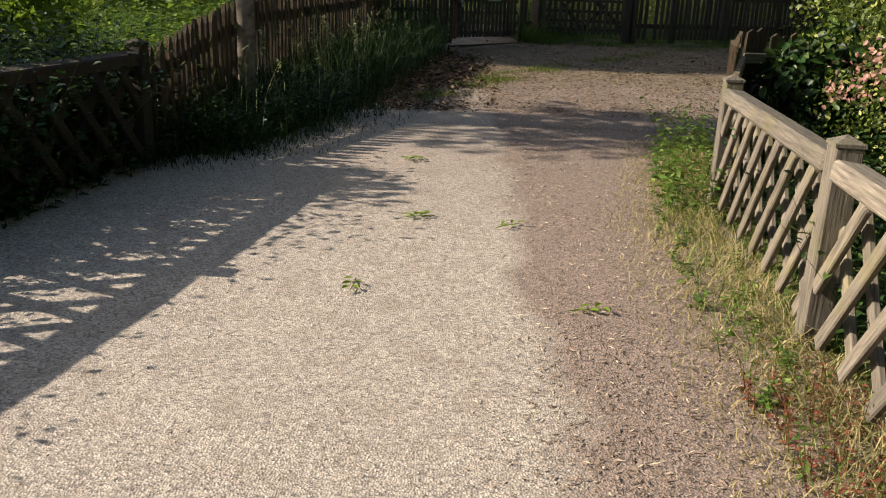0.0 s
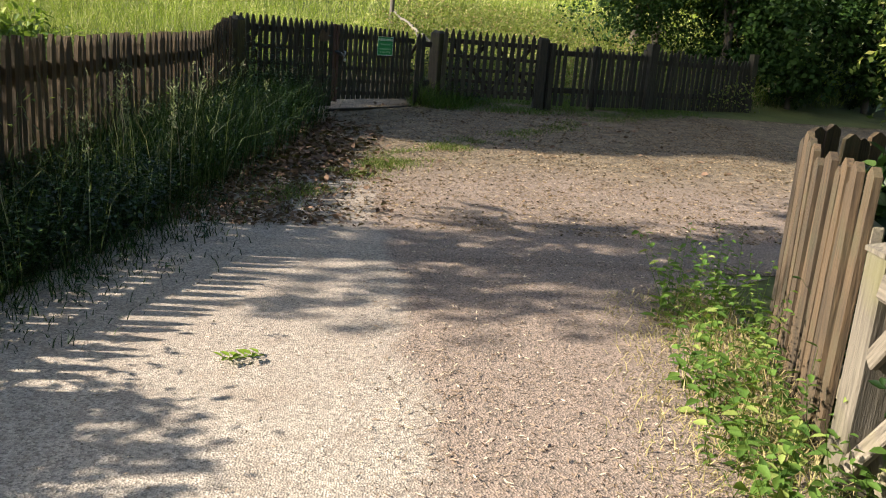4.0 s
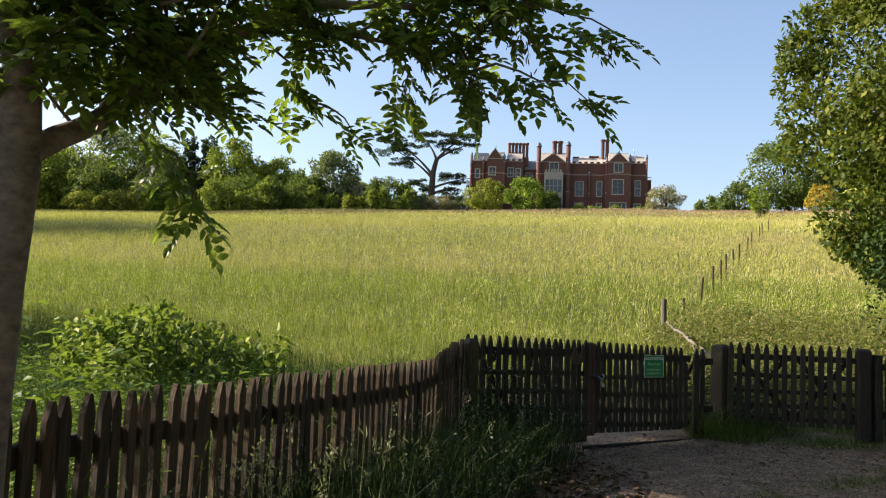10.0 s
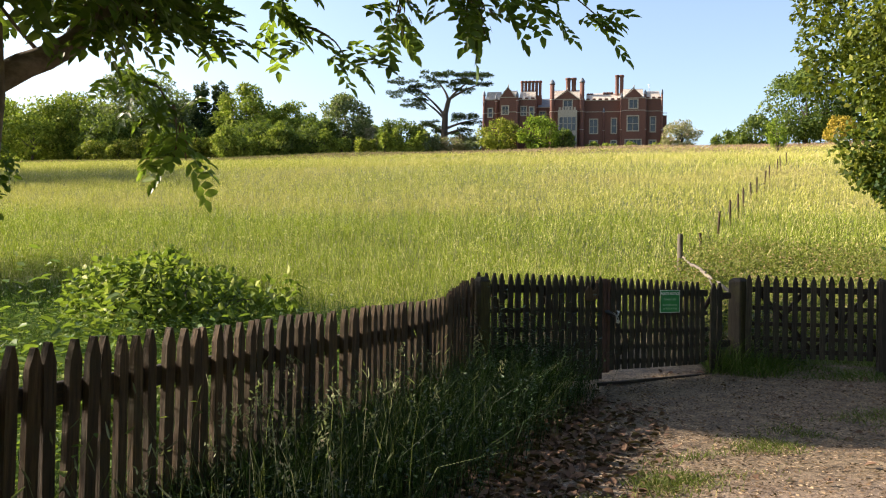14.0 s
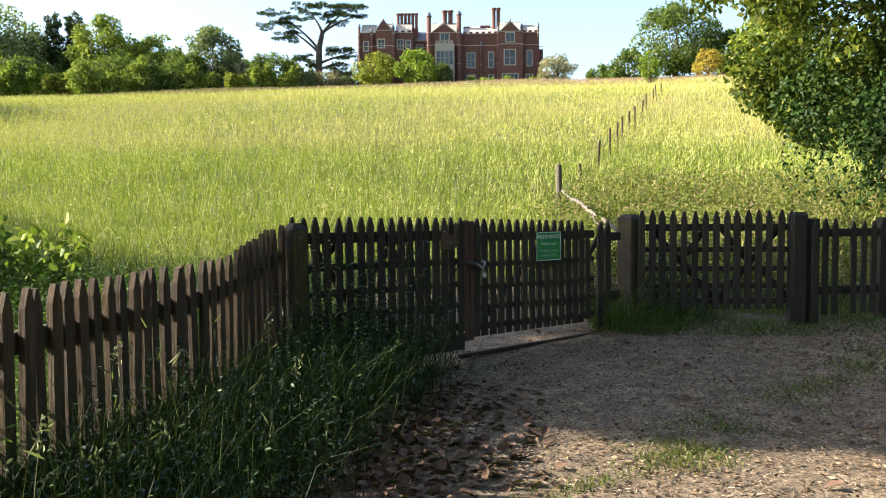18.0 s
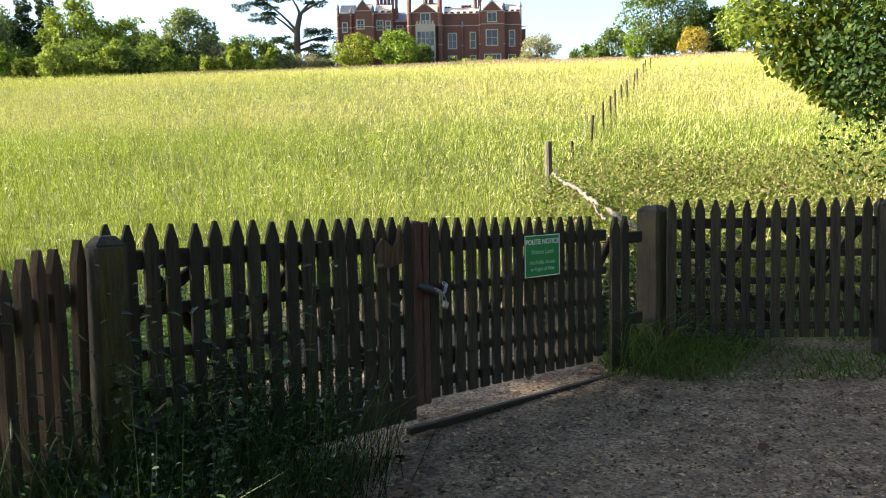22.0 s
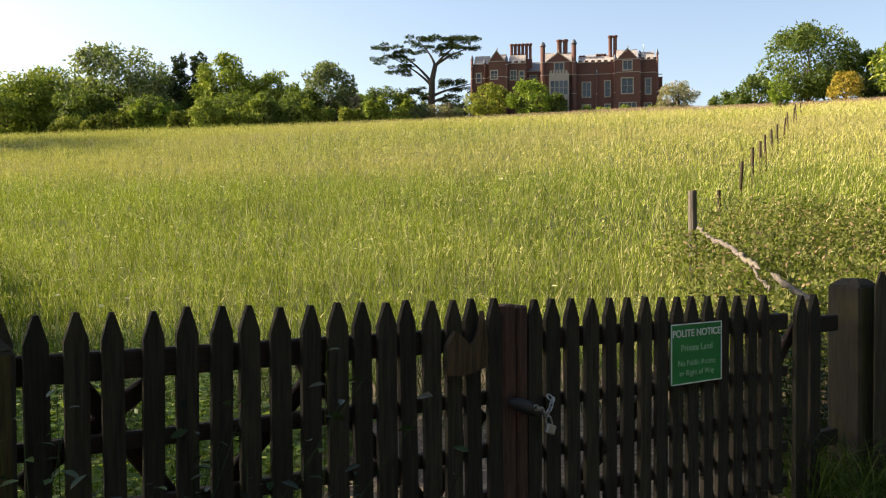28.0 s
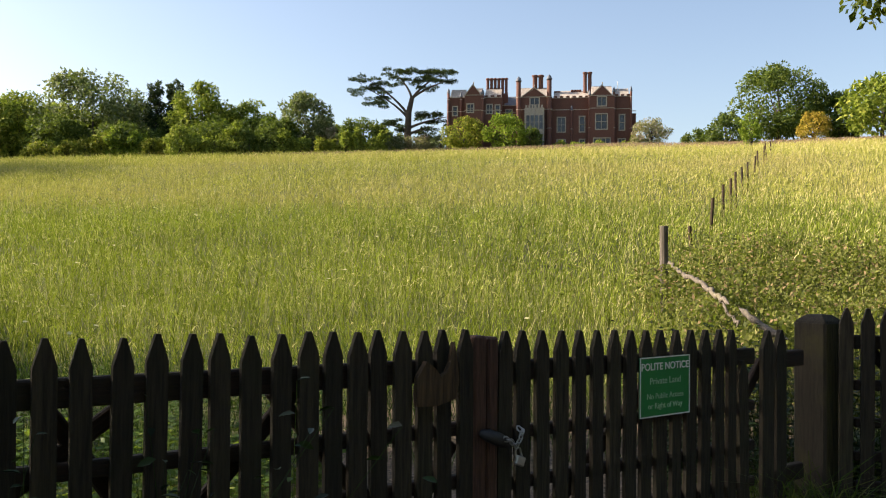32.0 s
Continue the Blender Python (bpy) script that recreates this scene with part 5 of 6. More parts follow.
for k, (u, hi, hw, mt) in enumerate(((-690, 42, 42, LEAF_GOLD), (-620, 40, 34, LEAF_GOLD), (-560, 44, 34, LEAF_BRIGHT), (-505, 42, 34, LEAF_GOLD), (-452, 46, 34, LEAF_HILL), (-390, 48, 36, LEAF_HILL), (-328, 46, 36, LEAF_WOOD), (-270, 36, 30, LEAF_HILL), (-210, 34, 18, LEAF_GOLD), (-165, 36, 20, LEAF_HILL), (-115, 38, 22, LEAF_HILL), (-88, 36, 16, LEAF_GREY))):
    for side, rise in ((-0.55, 0.75 + 0.12 * (k * 7 % 5)), (0.5, 0.8 + 0.13 * (k * 3 % 4))):
        hill_tree(u + side * hw, 168 + (k * 5 % 4) + side, hi * rise, hw * 0.72, mt, 70 + k + (40 if side > 0 else 0), HEDGE, "shrub", 2200, 0.5, 0.0, 5, name="shrub")
hill_tree(-45, 174, 32, 30, LEAF_BLOSSOM, 90, "pale pinkish shrub beside the house", "shrub", 1200, 0.45, 0.0, 8, name="shrub")
for k, (u, hi, mt) in enumerate(((-98, 22, LEAF_HILL), (-72, 20, LEAF_BLOSSOM), (-30, 26, LEAF_BLOSSOM), (-8, 30, LEAF_GREY))):
    hill_tree(u, 174, hi, 24, mt, 250 + k, "low pinkish-green shrub under the cedar", "shrub", 900, 0.4, 0.0, 8, name="shrub")
hill_tree(33, 166, 50, 40, LEAF_GOLD, 91, "rounded yellow-green bush before the house", "shrub", 2600, 0.45, 0.0, 12, name="shrub")
hill_tree(107, 164, 53, 38, LEAF_BRIGHT, 92, "rounded bright green bush before the house", "shrub", 2600, 0.45, 0.0, 12, name="shrub")
hill_tree(150, 168, 34, 22, LEAF_WOOD, 93, "small dark green bush before the house", "shrub", 900, 0.4, 0.0, 8, name="shrub")
for k, (u, hi, hw) in enumerate(((205, 12, 12), (235, 10, 16), (275, 11, 16), (320, 10, 14))):
    hill_tree(u, 168, hi, hw, LEAF_HILL, 95 + k, "low green bush under the house windows", "shrub", 400, 0.35, 0.0, 6, name="shrub")
hill_tree(366, 170, 46, 34, LEAF_BLOSSOM, 101, "pale blossoming thorn beside the house", "shrub", 1800, 0.4, 0.0, 12, name="shrub")
hill_tree(448, 200, 46, 26, LEAF_WOOD, 102, "distant dark pine on the skyline")
hill_tree(497, 195, 62, 34, LEAF_WOOD, 103, "distant dark tree on the skyline")
hill_tree(590, 150, 105, 74, LEAF_WOOD, 104, "big spreading green oak on the hill", leaves=6500, leaf=0.5, lobes=22)
hill_tree(655, 140, 42, 26, LEAF_ORANGE, 105, "golden orange shrub under the oak", "shrub", 1200, 0.35, 0.0, name="shrub")
hill_tree(700, 150, 62, 50, LEAF_WOOD, 106, GREEN_TREE)
hill_tree(542, 118, 42, 18, LEAF_BRIGHT, 107, "small bright sapling beside the field fence", "shrub", 900, 0.3, 0.02, name="shrub")
hill_tree(775, 130, 80, 60, LEAF_HILL, 108, GREEN_TREE)


def cedar():
    """A flat-topped cedar: forked trunk and level plates of needles."""
    rng = np.random.default_rng(55)
    x, y = sight(-66, 176)
    k = 176 / 1512 * 1.12
    th = thing("cedar_tree", pose(x, y, gzf(x, y) + 0.4), "dark flat-topped cedar with level branches", "tree", "trees on the hilltop")
    wood = [tube([(0, 0, -1.5), (0, 0, 35 * k), (0.2, 0, 75 * k), (0.9, 0, 98 * k)], [0.95, 0.8, 0.62, 0.5], 8)]
    forks = [((0, 0, 66 * k), (-20 * k, 0, 90 * k), (-62 * k, 0, 112 * k)), ((0, 0, 72 * k), (-24 * k, 0, 104 * k), (-70 * k, 1, 132 * k)), ((0.9, 0, 96 * k), (2 * k, 0, 116 * k), (-18 * k, 0, 136 * k)), ((0.9, 0, 96 * k), (18 * k, 0, 116 * k), (56 * k, 0, 136 * k)), ((0.9, 0, 98 * k), (26 * k, 0, 112 * k), (62 * k, 0, 124 * k)), ((0, 0, 48 * k), (26 * k, 0, 60 * k), (66 * k, 0, 66 * k)), ((0, 0, 38 * k), (20 * k, -1, 46 * k), (46 * k, -2, 48 * k)), ((0, 0, 45 * k), (-22 * k, 1, 56 * k), (-42 * k, 2, 58 * k))]
    for a, b, c in forks:
        t = np.linspace(0, 1, 8)[:, None]
        P = (1 - t) ** 2 * np.array(a) + 2 * t * (1 - t) * np.array(b) + t ** 2 * np.array(c)
        wood.append(tube(P, np.linspace(0.34, 0.08, 8), 6))
    v, f = joined(wood)
    piece("trunk", np_mesh("trunk", v, f), BARK_DARK, th, smooth=True)
    out = []
    for x0, x1, z, count in ((-90, -62, 133, 5), (-93, -42, 115, 8), (-86, -36, 98, 8), (-66, -26, 88, 5), (-60, -18, 124, 7), (-38, 6, 138, 8), (-20, 38, 127, 9), (0, 54, 140, 9), (22, 78, 137, 9), (32, 76, 123, 7), (8, 40, 115, 4), (14, 77, 69, 9), (20, 66, 58, 6), (12, 54, 46, 6), (8, 38, 36, 4), (-46, -8, 61, 6), (-32, -6, 48, 4)):
        for _ in range(count):
            cx, cz, rx = rng.uniform(x0, x1), z + rng.normal(0, 1.8), rng.uniform(5, 11)
            n = int(rx * 22)
            a, r = rng.uniform(0, 2 * np.pi, n), np.sqrt(rng.random(n)) * rx * k
            P = np.stack([cx * k + r * np.cos(a), rng.normal(0, 1.8) + r * np.sin(a) * 0.8, cz * k + rng.normal(0, 0.14, n) - 0.10 * r ** 2], 1)
            D = unit(np.stack([np.cos(a), np.sin(a), rng.normal(0.1, 0.3, n)], 1) + rng.normal(0, 0.4, (n, 3)))
            out.append(simple_leaves(P, D, np.array([0, 0, 1.0]) + rng.normal(0, 0.4, (n, 3)), 0.45, 0.2))
    v, f = joined(out)
    tagged(piece("needles", np_mesh("needles", v, f), NEEDLE, th, label="flat plates of dark needles"), kind="stuff")


cedar()
# thin skyline wood behind everything
for k in range(9):
    hill_tree(-1050 + k * 55 - (k % 2) * 10, 205 + 6 * (k % 3), 70 + 12 * (k % 4), 55, LEAF_HILL, 120 + k, GREEN_TREE, leaves=1400, leaf=0.8)


# ---- grass and undergrowth ----
rng = np.random.default_rng(77)


def scatter(n, x0, x1, y0, y1, test=None):
    P = np.stack([rng.uniform(x0, x1, n), rng.uniform(y0, y1, n)], 1)
    if test is not None:
        P = P[test(P[:, 0], P[:, 1])]
    return np.column_stack([P, gz(P[:, 0], P[:, 1]) - 0.01])


def gate_side(x, y):
    """Metres beyond the line of fences, on the meadow's side."""
    a = (y - 14.33) * 0.694 - (x + 1.10) * 0.7198
    left = np.where(y < 14.2, -(x - (-2.28 + (y - 6.3) * 0.1386)), 9.0)
    right = np.where(x > 1.7, y - 17.25 - 0.33 * np.clip(x - 3.4, 0, 20), 9.0)
    return np.minimum(np.minimum(np.where((y >= 14.2) & (x <= 1.7), a, 9.0), left), right)


def clumpy(P, scale=0.6):
    return 0.5 + 0.5 * np.sin(P[:, 0] * 2.1 * scale + 1.7 * np.sin(P[:, 1] * 1.3 * scale)) * np.sin(P[:, 1] * 1.9 * scale + 1.1)


SEED = foliage("buff seed heads", (0.28, 0.25, 0.10), (0.52, 0.47, 0.24), (0.40, 0.28, 0.18), 0.25, 0.7)


def meadow_points(y0, y1, half0, half1, dens):
    n = int((y1 - y0) * (half0 + half1) * dens)
    P = scatter(n, -1, 1, y0, y1)
    P[:, 0] = 0.6 - 0.24 * (P[:, 1] - 12) + P[:, 0] * np.interp(P[:, 1], [y0, y1], [half0, half1])
    P[:, 2] = gz(P[:, 0], P[:, 1]) - 0.02
    P = P[gate_side(P[:, 0], P[:, 1]) > 0.35]
    drive = (P[:, 0] > -1.9 + 0.25 * np.sin(P[:, 1] * 4)) & (P[:, 0] < 1.9) & (P[:, 1] < 17.9 + 0.3 * np.sin(P[:, 0] * 3))
    thicket = (P[:, 0] > 1.3) & (P[:, 0] < 7.0) & (P[:, 1] < 26.5) & (rng.random(len(P)) < 0.72)
    return P[~drive & ~thicket]


TUFT_WAYS = [(rng.uniform(0, 2 * np.pi), rng.uniform(0, 6.28), w) for w in (1.1, 1.7, 2.6, 3.8, 5.3, 7.5, 10.5, 14.0) for _ in range(2)]


def tufts(P):
    """Uneven 0 to 1 field of tufts and gaps."""
    g = sum(np.sin(w * (P[:, 0] * np.cos(a) + P[:, 1] * np.sin(a)) + ph) for a, ph, w in TUFT_WAYS)
    return np.clip(0.5 + g / 9.0, 0, 1)


def sward(P):
    """Height of the grass: tufts at several scales."""
    return 0.42 + 0.22 * clumpy(P) + 0.75 * tufts(P)


BANDS = [(7, 16, 13, 15, 60, 110, 0.60, 0.008, 0.12, 0.009), (16, 19.7, 12, 13, 190, 480, 0.56, 0.007, 0.085, 0.010), (19.7, 24, 13, 16, 180, 560, 0.58, 0.008, 0.085, 0.014), (24, 34, 15, 19, 95, 340, 0.60, 0.011, 0.10, 0.019), (34, 55, 21, 35, 29, 135, 0.60, 0.016, 0.13, 0.027), (55, 95, 35, 60, 7, 33, 0.58, 0.031, 0.19, 0.037), (95, 150, 61, 97, 2.1, 9.5, 0.6, 0.055, 0.29, 0.066), (150, 182, 99, 120, 2.0, 8, 0.55, 0.07, 0.30, 0.07)]
tall, tips, heads, near_tall, near_tips, foot_tall, foot_tips = [], [], [], [], [], [], []
for y0, y1, h0, h1, few, many, h, w, fl, fw in BANDS:
    P = meadow_points(y0, y1, h0, h1, few)
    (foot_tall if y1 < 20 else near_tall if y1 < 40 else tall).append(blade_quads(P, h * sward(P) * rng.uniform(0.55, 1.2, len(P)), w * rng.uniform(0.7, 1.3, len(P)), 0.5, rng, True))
    P = meadow_points(y0, y1, h0, h1, many)
    P = P[rng.random(len(P)) < 0.35 + 1.1 * tufts(P)]
    n = len(P)
    P[:, 2] += h * sward(P) * rng.uniform(0.30, 0.95, n)
    D = np.column_stack([rng.normal(0, 0.34, n), rng.normal(0, 0.34, n), rng.normal(0.8, 0.4, n)])
    sz = rng.uniform(0.6, 1.4, n)
    seedy = rng.random(n) < 0.05 + 0.10 * clumpy(P, 0.35)
    v1, f1 = flecks(P[~seedy], D[~seedy], (fl * sz)[~seedy], fw * 0.9)
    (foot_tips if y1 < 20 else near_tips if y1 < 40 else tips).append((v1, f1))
    D[:, 2] += 0.9
    heads.append(flecks(P[seedy] + [0, 0, 0.06], D[seedy], (fl * 0.5 * sz)[seedy], fw * 0.8))
CREST = foliage("pinkish ripe grass", (0.09, 0.06, 0.042), (0.20, 0.14, 0.09), None, 0.12, 0.8)
P = meadow_points(110, 181, 72, 118, 9)
P = P[rng.random(len(P)) < np.clip((P[:, 1] - 115) / 50, 0, 1) * (0.35 + 0.65 * clumpy(P, 0.12))]
P[:, 2] += rng.uniform(0.35, 0.75, len(P))
v, f = flecks(P, np.column_stack([rng.normal(0, 0.4, len(P)), rng.normal(0, 0.4, len(P)), np.full(len(P), 1.0)]), 0.42, 0.12)
tagged(piece("ripe_grass", np_mesh("ripe_grass", v, f), CREST), "pinkish brown ripe grass along the hill crest", "grass", kind="stuff")
for name, label, bits, mt in (("meadow_grass", "tall sunlit yellow-green meadow grass", tall, GRASS_FIELD), ("grass_tips", "bent leaf tips of the meadow grass", tips, GRASS_FIELD), ("lush_grass", "tall lush green meadow grass beyond the gate", near_tall, GRASS_NEAR), ("lush_grass_tips", "bent green leaf tips of the near meadow", near_tips, GRASS_NEAR), ("foot_grass", "green rank grass behind the gate, shade in its colour", foot_tall, GRASS_FOOT), ("foot_grass_tips", "green leaf tips of the rank grass", foot_tips, GRASS_FOOT), ("seed_heads", "pale buff grass seed heads over the meadow", heads, SEED)):
    v, f = joined(bits)
    tagged(piece(name, np_mesh(name, v, f), mt), label, "grass", kind="stuff")
# scattered meadow flowers
P = meadow_points(19, 40, 12, 22, 3.0)
P = P[(clumpy(P, 0.5) > 0.62) & (P[:, 0] < 0)]
P[:, 2] += rng.uniform(0.45, 0.7, len(P))
FLOWER = foliage("cream umbels and buttercups", (0.55, 0.50, 0.18), (0.75, 0.72, 0.50), None, 0.2, 0.7)
a = rng.uniform(0, 2 * np.pi, len(P))
v, f = leaf_quads(P, np.column_stack([np.cos(a), np.sin(a), np.full(len(P), 0.1)]), np.array([0, 0, 1.0]) + rng.normal(0, 0.3, P.shape), 0.06, 0.05, 0.1)
tagged(piece("meadow_flowers", np_mesh("meadow_flowers", v, f), FLOWER), "cream and yellow flowers in the meadow grass", "flowers", kind="stuff")


def lane_left(y):
    return np.interp(y, *ROAD_L)


def fence_x(y):
    return -2.28 + (y - 6.3) * 0.1386


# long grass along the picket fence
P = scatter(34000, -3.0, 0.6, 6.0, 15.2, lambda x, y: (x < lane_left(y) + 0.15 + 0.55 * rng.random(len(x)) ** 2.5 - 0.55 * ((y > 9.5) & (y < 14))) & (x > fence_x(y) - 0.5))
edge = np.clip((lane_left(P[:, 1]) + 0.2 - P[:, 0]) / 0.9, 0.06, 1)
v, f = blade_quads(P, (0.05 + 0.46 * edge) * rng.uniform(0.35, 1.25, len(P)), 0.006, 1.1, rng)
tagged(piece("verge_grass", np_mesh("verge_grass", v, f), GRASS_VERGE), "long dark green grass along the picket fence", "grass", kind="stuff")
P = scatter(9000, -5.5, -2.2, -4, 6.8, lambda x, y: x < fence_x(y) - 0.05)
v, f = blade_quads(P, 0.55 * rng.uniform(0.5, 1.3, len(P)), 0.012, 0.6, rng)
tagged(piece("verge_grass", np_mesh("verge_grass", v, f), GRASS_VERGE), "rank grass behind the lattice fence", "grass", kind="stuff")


def weeds(name, P, height, leaf, material, label, per=14):
    """Upright stems with broad leaves in pairs up them."""
    n = len(P)
    H = height * rng.uniform(0.5, 1.2, n)
    lean = rng.normal(0, 0.3, (n, 2)) * H[:, None]
    stems, LP, LD, LL = [], [], [], []
    for k in range(per):
        t = (k + 1) / per
        base = P + np.column_stack([lean * t ** 1.5, H * t])
        a = k * 2.4 + rng.uniform(0, 1.2, n) + np.arange(n)
        LP.append(base)
        LD.append(np.column_stack([np.cos(a), np.sin(a), rng.uniform(-0.5, 0.35, n)]))
        LL.append(leaf * rng.uniform(0.6, 1.25, n) * (1.15 - 0.6 * t))
    LP, LD, LL = np.concatenate(LP), np.concatenate(LD), np.concatenate(LL)
    v, f = (simple_leaves if n > 1000 else leaf_quads)(LP, LD, np.array([0, 0, 1.0]) + rng.normal(0, 0.3, LP.shape), LL, LL * 0.5)
    S = np.column_stack([lean, H])
    w = 0.0022
    sv = np.stack([P - [w, 0, 0], P + [w, 0, 0], P + S + [w * 0.4, 0, 0], P + S - [w * 0.4, 0, 0]], 1).reshape(-1, 3)
    sf = np.arange(n)[:, None] * 4 + np.array([[0, 1, 2, 3]])
    v, f = joined([(v, f), (sv, sf)])
    return tagged(piece(name, np_mesh(name, v, f), material), label, "weeds", kind="stuff")


# nettles for shaded places, the shade put into their colour; WEED stays lighter
WEED_DARK = foliage("nettle leaves darkened for shade", (0.004, 0.011, 0.003), (0.026, 0.056, 0.011), (0.07, 0.11, 0.026), 0.13, 0.45, gloss=0.25, through_colour=(0.06, 0.13, 0.015))
BRAMBLE = foliage("bramble leaves", (0.065, 0.08, 0.022), (0.20, 0.21, 0.055), (0.26, 0.18, 0.10), 0.28, 0.6)
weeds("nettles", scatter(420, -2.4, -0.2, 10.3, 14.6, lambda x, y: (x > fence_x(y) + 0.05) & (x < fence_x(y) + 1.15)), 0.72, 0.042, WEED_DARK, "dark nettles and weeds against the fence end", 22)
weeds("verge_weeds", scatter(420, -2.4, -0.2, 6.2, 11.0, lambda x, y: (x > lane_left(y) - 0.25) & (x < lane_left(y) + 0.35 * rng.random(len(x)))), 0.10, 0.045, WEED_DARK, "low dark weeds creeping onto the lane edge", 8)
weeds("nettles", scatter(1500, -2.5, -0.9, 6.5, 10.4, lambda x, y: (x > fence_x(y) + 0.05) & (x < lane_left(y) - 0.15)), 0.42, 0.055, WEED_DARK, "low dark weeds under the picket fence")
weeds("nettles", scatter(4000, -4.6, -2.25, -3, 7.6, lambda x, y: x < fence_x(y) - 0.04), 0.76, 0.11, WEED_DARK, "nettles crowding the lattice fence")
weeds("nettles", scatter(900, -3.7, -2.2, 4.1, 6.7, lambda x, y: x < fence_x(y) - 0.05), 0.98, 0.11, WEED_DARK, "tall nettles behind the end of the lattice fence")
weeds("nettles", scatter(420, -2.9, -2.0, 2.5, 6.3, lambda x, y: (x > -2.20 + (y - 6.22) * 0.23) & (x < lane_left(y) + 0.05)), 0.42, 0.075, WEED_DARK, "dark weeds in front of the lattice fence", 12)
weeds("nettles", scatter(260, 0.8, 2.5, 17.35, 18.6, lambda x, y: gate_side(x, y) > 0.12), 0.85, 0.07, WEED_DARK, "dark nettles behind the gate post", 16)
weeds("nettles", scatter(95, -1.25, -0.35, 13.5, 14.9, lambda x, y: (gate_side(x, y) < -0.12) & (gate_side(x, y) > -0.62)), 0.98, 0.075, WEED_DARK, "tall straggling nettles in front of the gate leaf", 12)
weeds("bramble", scatter(420, -7.2, -5.0, 15.6, 17.8, lambda x, y: ((x + 6.1) / 0.9) ** 2 + ((y - 16.7) / 0.8) ** 2 < 1), 0.85, 0.11, WEED_DARK, "dark leafy bramble clump in the meadow edge")
weeds("nettles", scatter(150, -4.0, -2.2, 10.1, 11.4, lambda x, y: (((x + 3.0) / 0.72) ** 2 + ((y - 10.75) / 0.5) ** 2 < 1) & (x < fence_x(y) - 0.2)), 1.28, 0.15, WEED, "tall leafy nettle clump with drooping tips behind the fence", 18)
weeds("nettles", scatter(330, -4.4, -1.6, 8.6, 11.3, lambda x, y: (x < fence_x(y) - 0.12) & (x > fence_x(y) - 1.9)), 0.66, 0.09, WEED, "fresh green nettles behind the picket fence", 14)
weeds("bramble", scatter(2900, -8.5, -1.2, 14.6, 18.0, lambda x, y: (gate_side(x, y) > 0.3) & (y < 17.8 + 0.3 * np.sin(x * 2.0))), 0.62, 0.085, WEED, "green weeds at the foot of the meadow")
P = scatter(84000, 0.5, 8.0, 18.2, 27.6, lambda x, y: (x > np.interp(y, [18, 23.5, 28], [1.15, 0.85, 2.2]) + 0.25 * np.sin(y * 2.1) + 0.3 * rng.random(len(x))) & (rng.random(len(x)) < np.clip(1.25 - 0.12 * (x - 1.4), 0.15, 1) * np.clip((27.4 - y + 0.5 * np.sin(x * 2)) / 1.5, 0, 1)))
P[:, 2] += (0.35 + 0.35 * clumpy(P, 1.1) + 0.18 * clumpy(P, 3.1)) * rng.random(len(P)) ** 0.5
v, f = simple_leaves(P, rng.normal(0, 1, P.shape) + [0, 0, 0.2], rng.normal(0, 0.7, P.shape) + [-0.3, -0.3, 1.0], 0.055 * rng.uniform(0.6, 1.4, len(P)), 0.034)
tagged(piece("bramble_thicket", np_mesh("bramble_thicket", v, f), BRAMBLE), "brown-green bramble thicket behind the gate post", "brambles", kind="stuff")
STALKS = foliage("grey-green grass stalks", (0.06, 0.075, 0.034), (0.20, 0.205, 0.12), None, 0.2, 0.7)
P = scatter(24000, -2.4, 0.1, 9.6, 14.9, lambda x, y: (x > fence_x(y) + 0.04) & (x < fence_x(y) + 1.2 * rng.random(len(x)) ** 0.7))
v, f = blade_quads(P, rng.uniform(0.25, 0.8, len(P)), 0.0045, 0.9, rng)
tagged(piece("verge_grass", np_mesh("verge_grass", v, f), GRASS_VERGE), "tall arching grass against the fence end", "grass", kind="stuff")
# flowering grass stalks standing over the verge
P = scatter(620, -2.4, 0.2, 6.8, 14.6, lambda x, y: (x > fence_x(y) + 0.1) & (x < lane_left(y) + 0.05))
v1, f1 = blade_quads(P, rng.uniform(0.55, 1.0, len(P)), 0.004, 0.5, rng)
tips = v1.reshape(-1, 6, 3)[:, 4]
D = np.column_stack([rng.normal(0, 0.5, len(tips)), rng.normal(0, 0.5, len(tips)), np.full(len(tips), 0.7)])
v2, f2 = leaf_quads(tips - unit(D) * 0.05, D, rng.normal(0, 1, tips.shape), 0.075, 0.009, 0.4)
v, f = joined([(v1, f1), (v2, f2)])
tagged(piece("grass_stalks", np_mesh("grass_stalks", v, f), STALKS), "pale flowering grass stalks by the fence", "grass", kind="stuff")
# cocksfoot with clubbed heads along the verge
P = np.concatenate([scatter(30, -1.75, -0.9, 8.8, 10.6, lambda x, y: (x > fence_x(y) + 0.12) & (x < lane_left(y))), scatter(44, -2.2, -0.3, 7.0, 14.4, lambda x, y: (x > fence_x(y) + 0.1) & (x < lane_left(y)))])
v1, f1 = blade_quads(P, rng.uniform(0.6, 0.95, len(P)), 0.005, 0.35, rng)
tips = v1.reshape(-1, 6, 3)[:, 4]
HP = np.repeat(tips, 16, 0) + rng.normal(0, 0.012, (len(tips) * 16, 3)) - np.column_stack([np.zeros((len(tips) * 16, 2)), rng.uniform(0, 0.10, len(tips) * 16)])
v2, f2 = leaf_quads(HP, rng.normal(0, 0.5, HP.shape) + [0, 0, 0.7], rng.normal(0, 1, HP.shape), 0.024, 0.010, 0.4)
v, f = joined([(v1, f1), (v2, f2)])
COCKSFOOT = foliage("pale cocksfoot heads", (0.14, 0.16, 0.08), (0.34, 0.34, 0.22), (0.30, 0.24, 0.20), 0.25, 0.7)
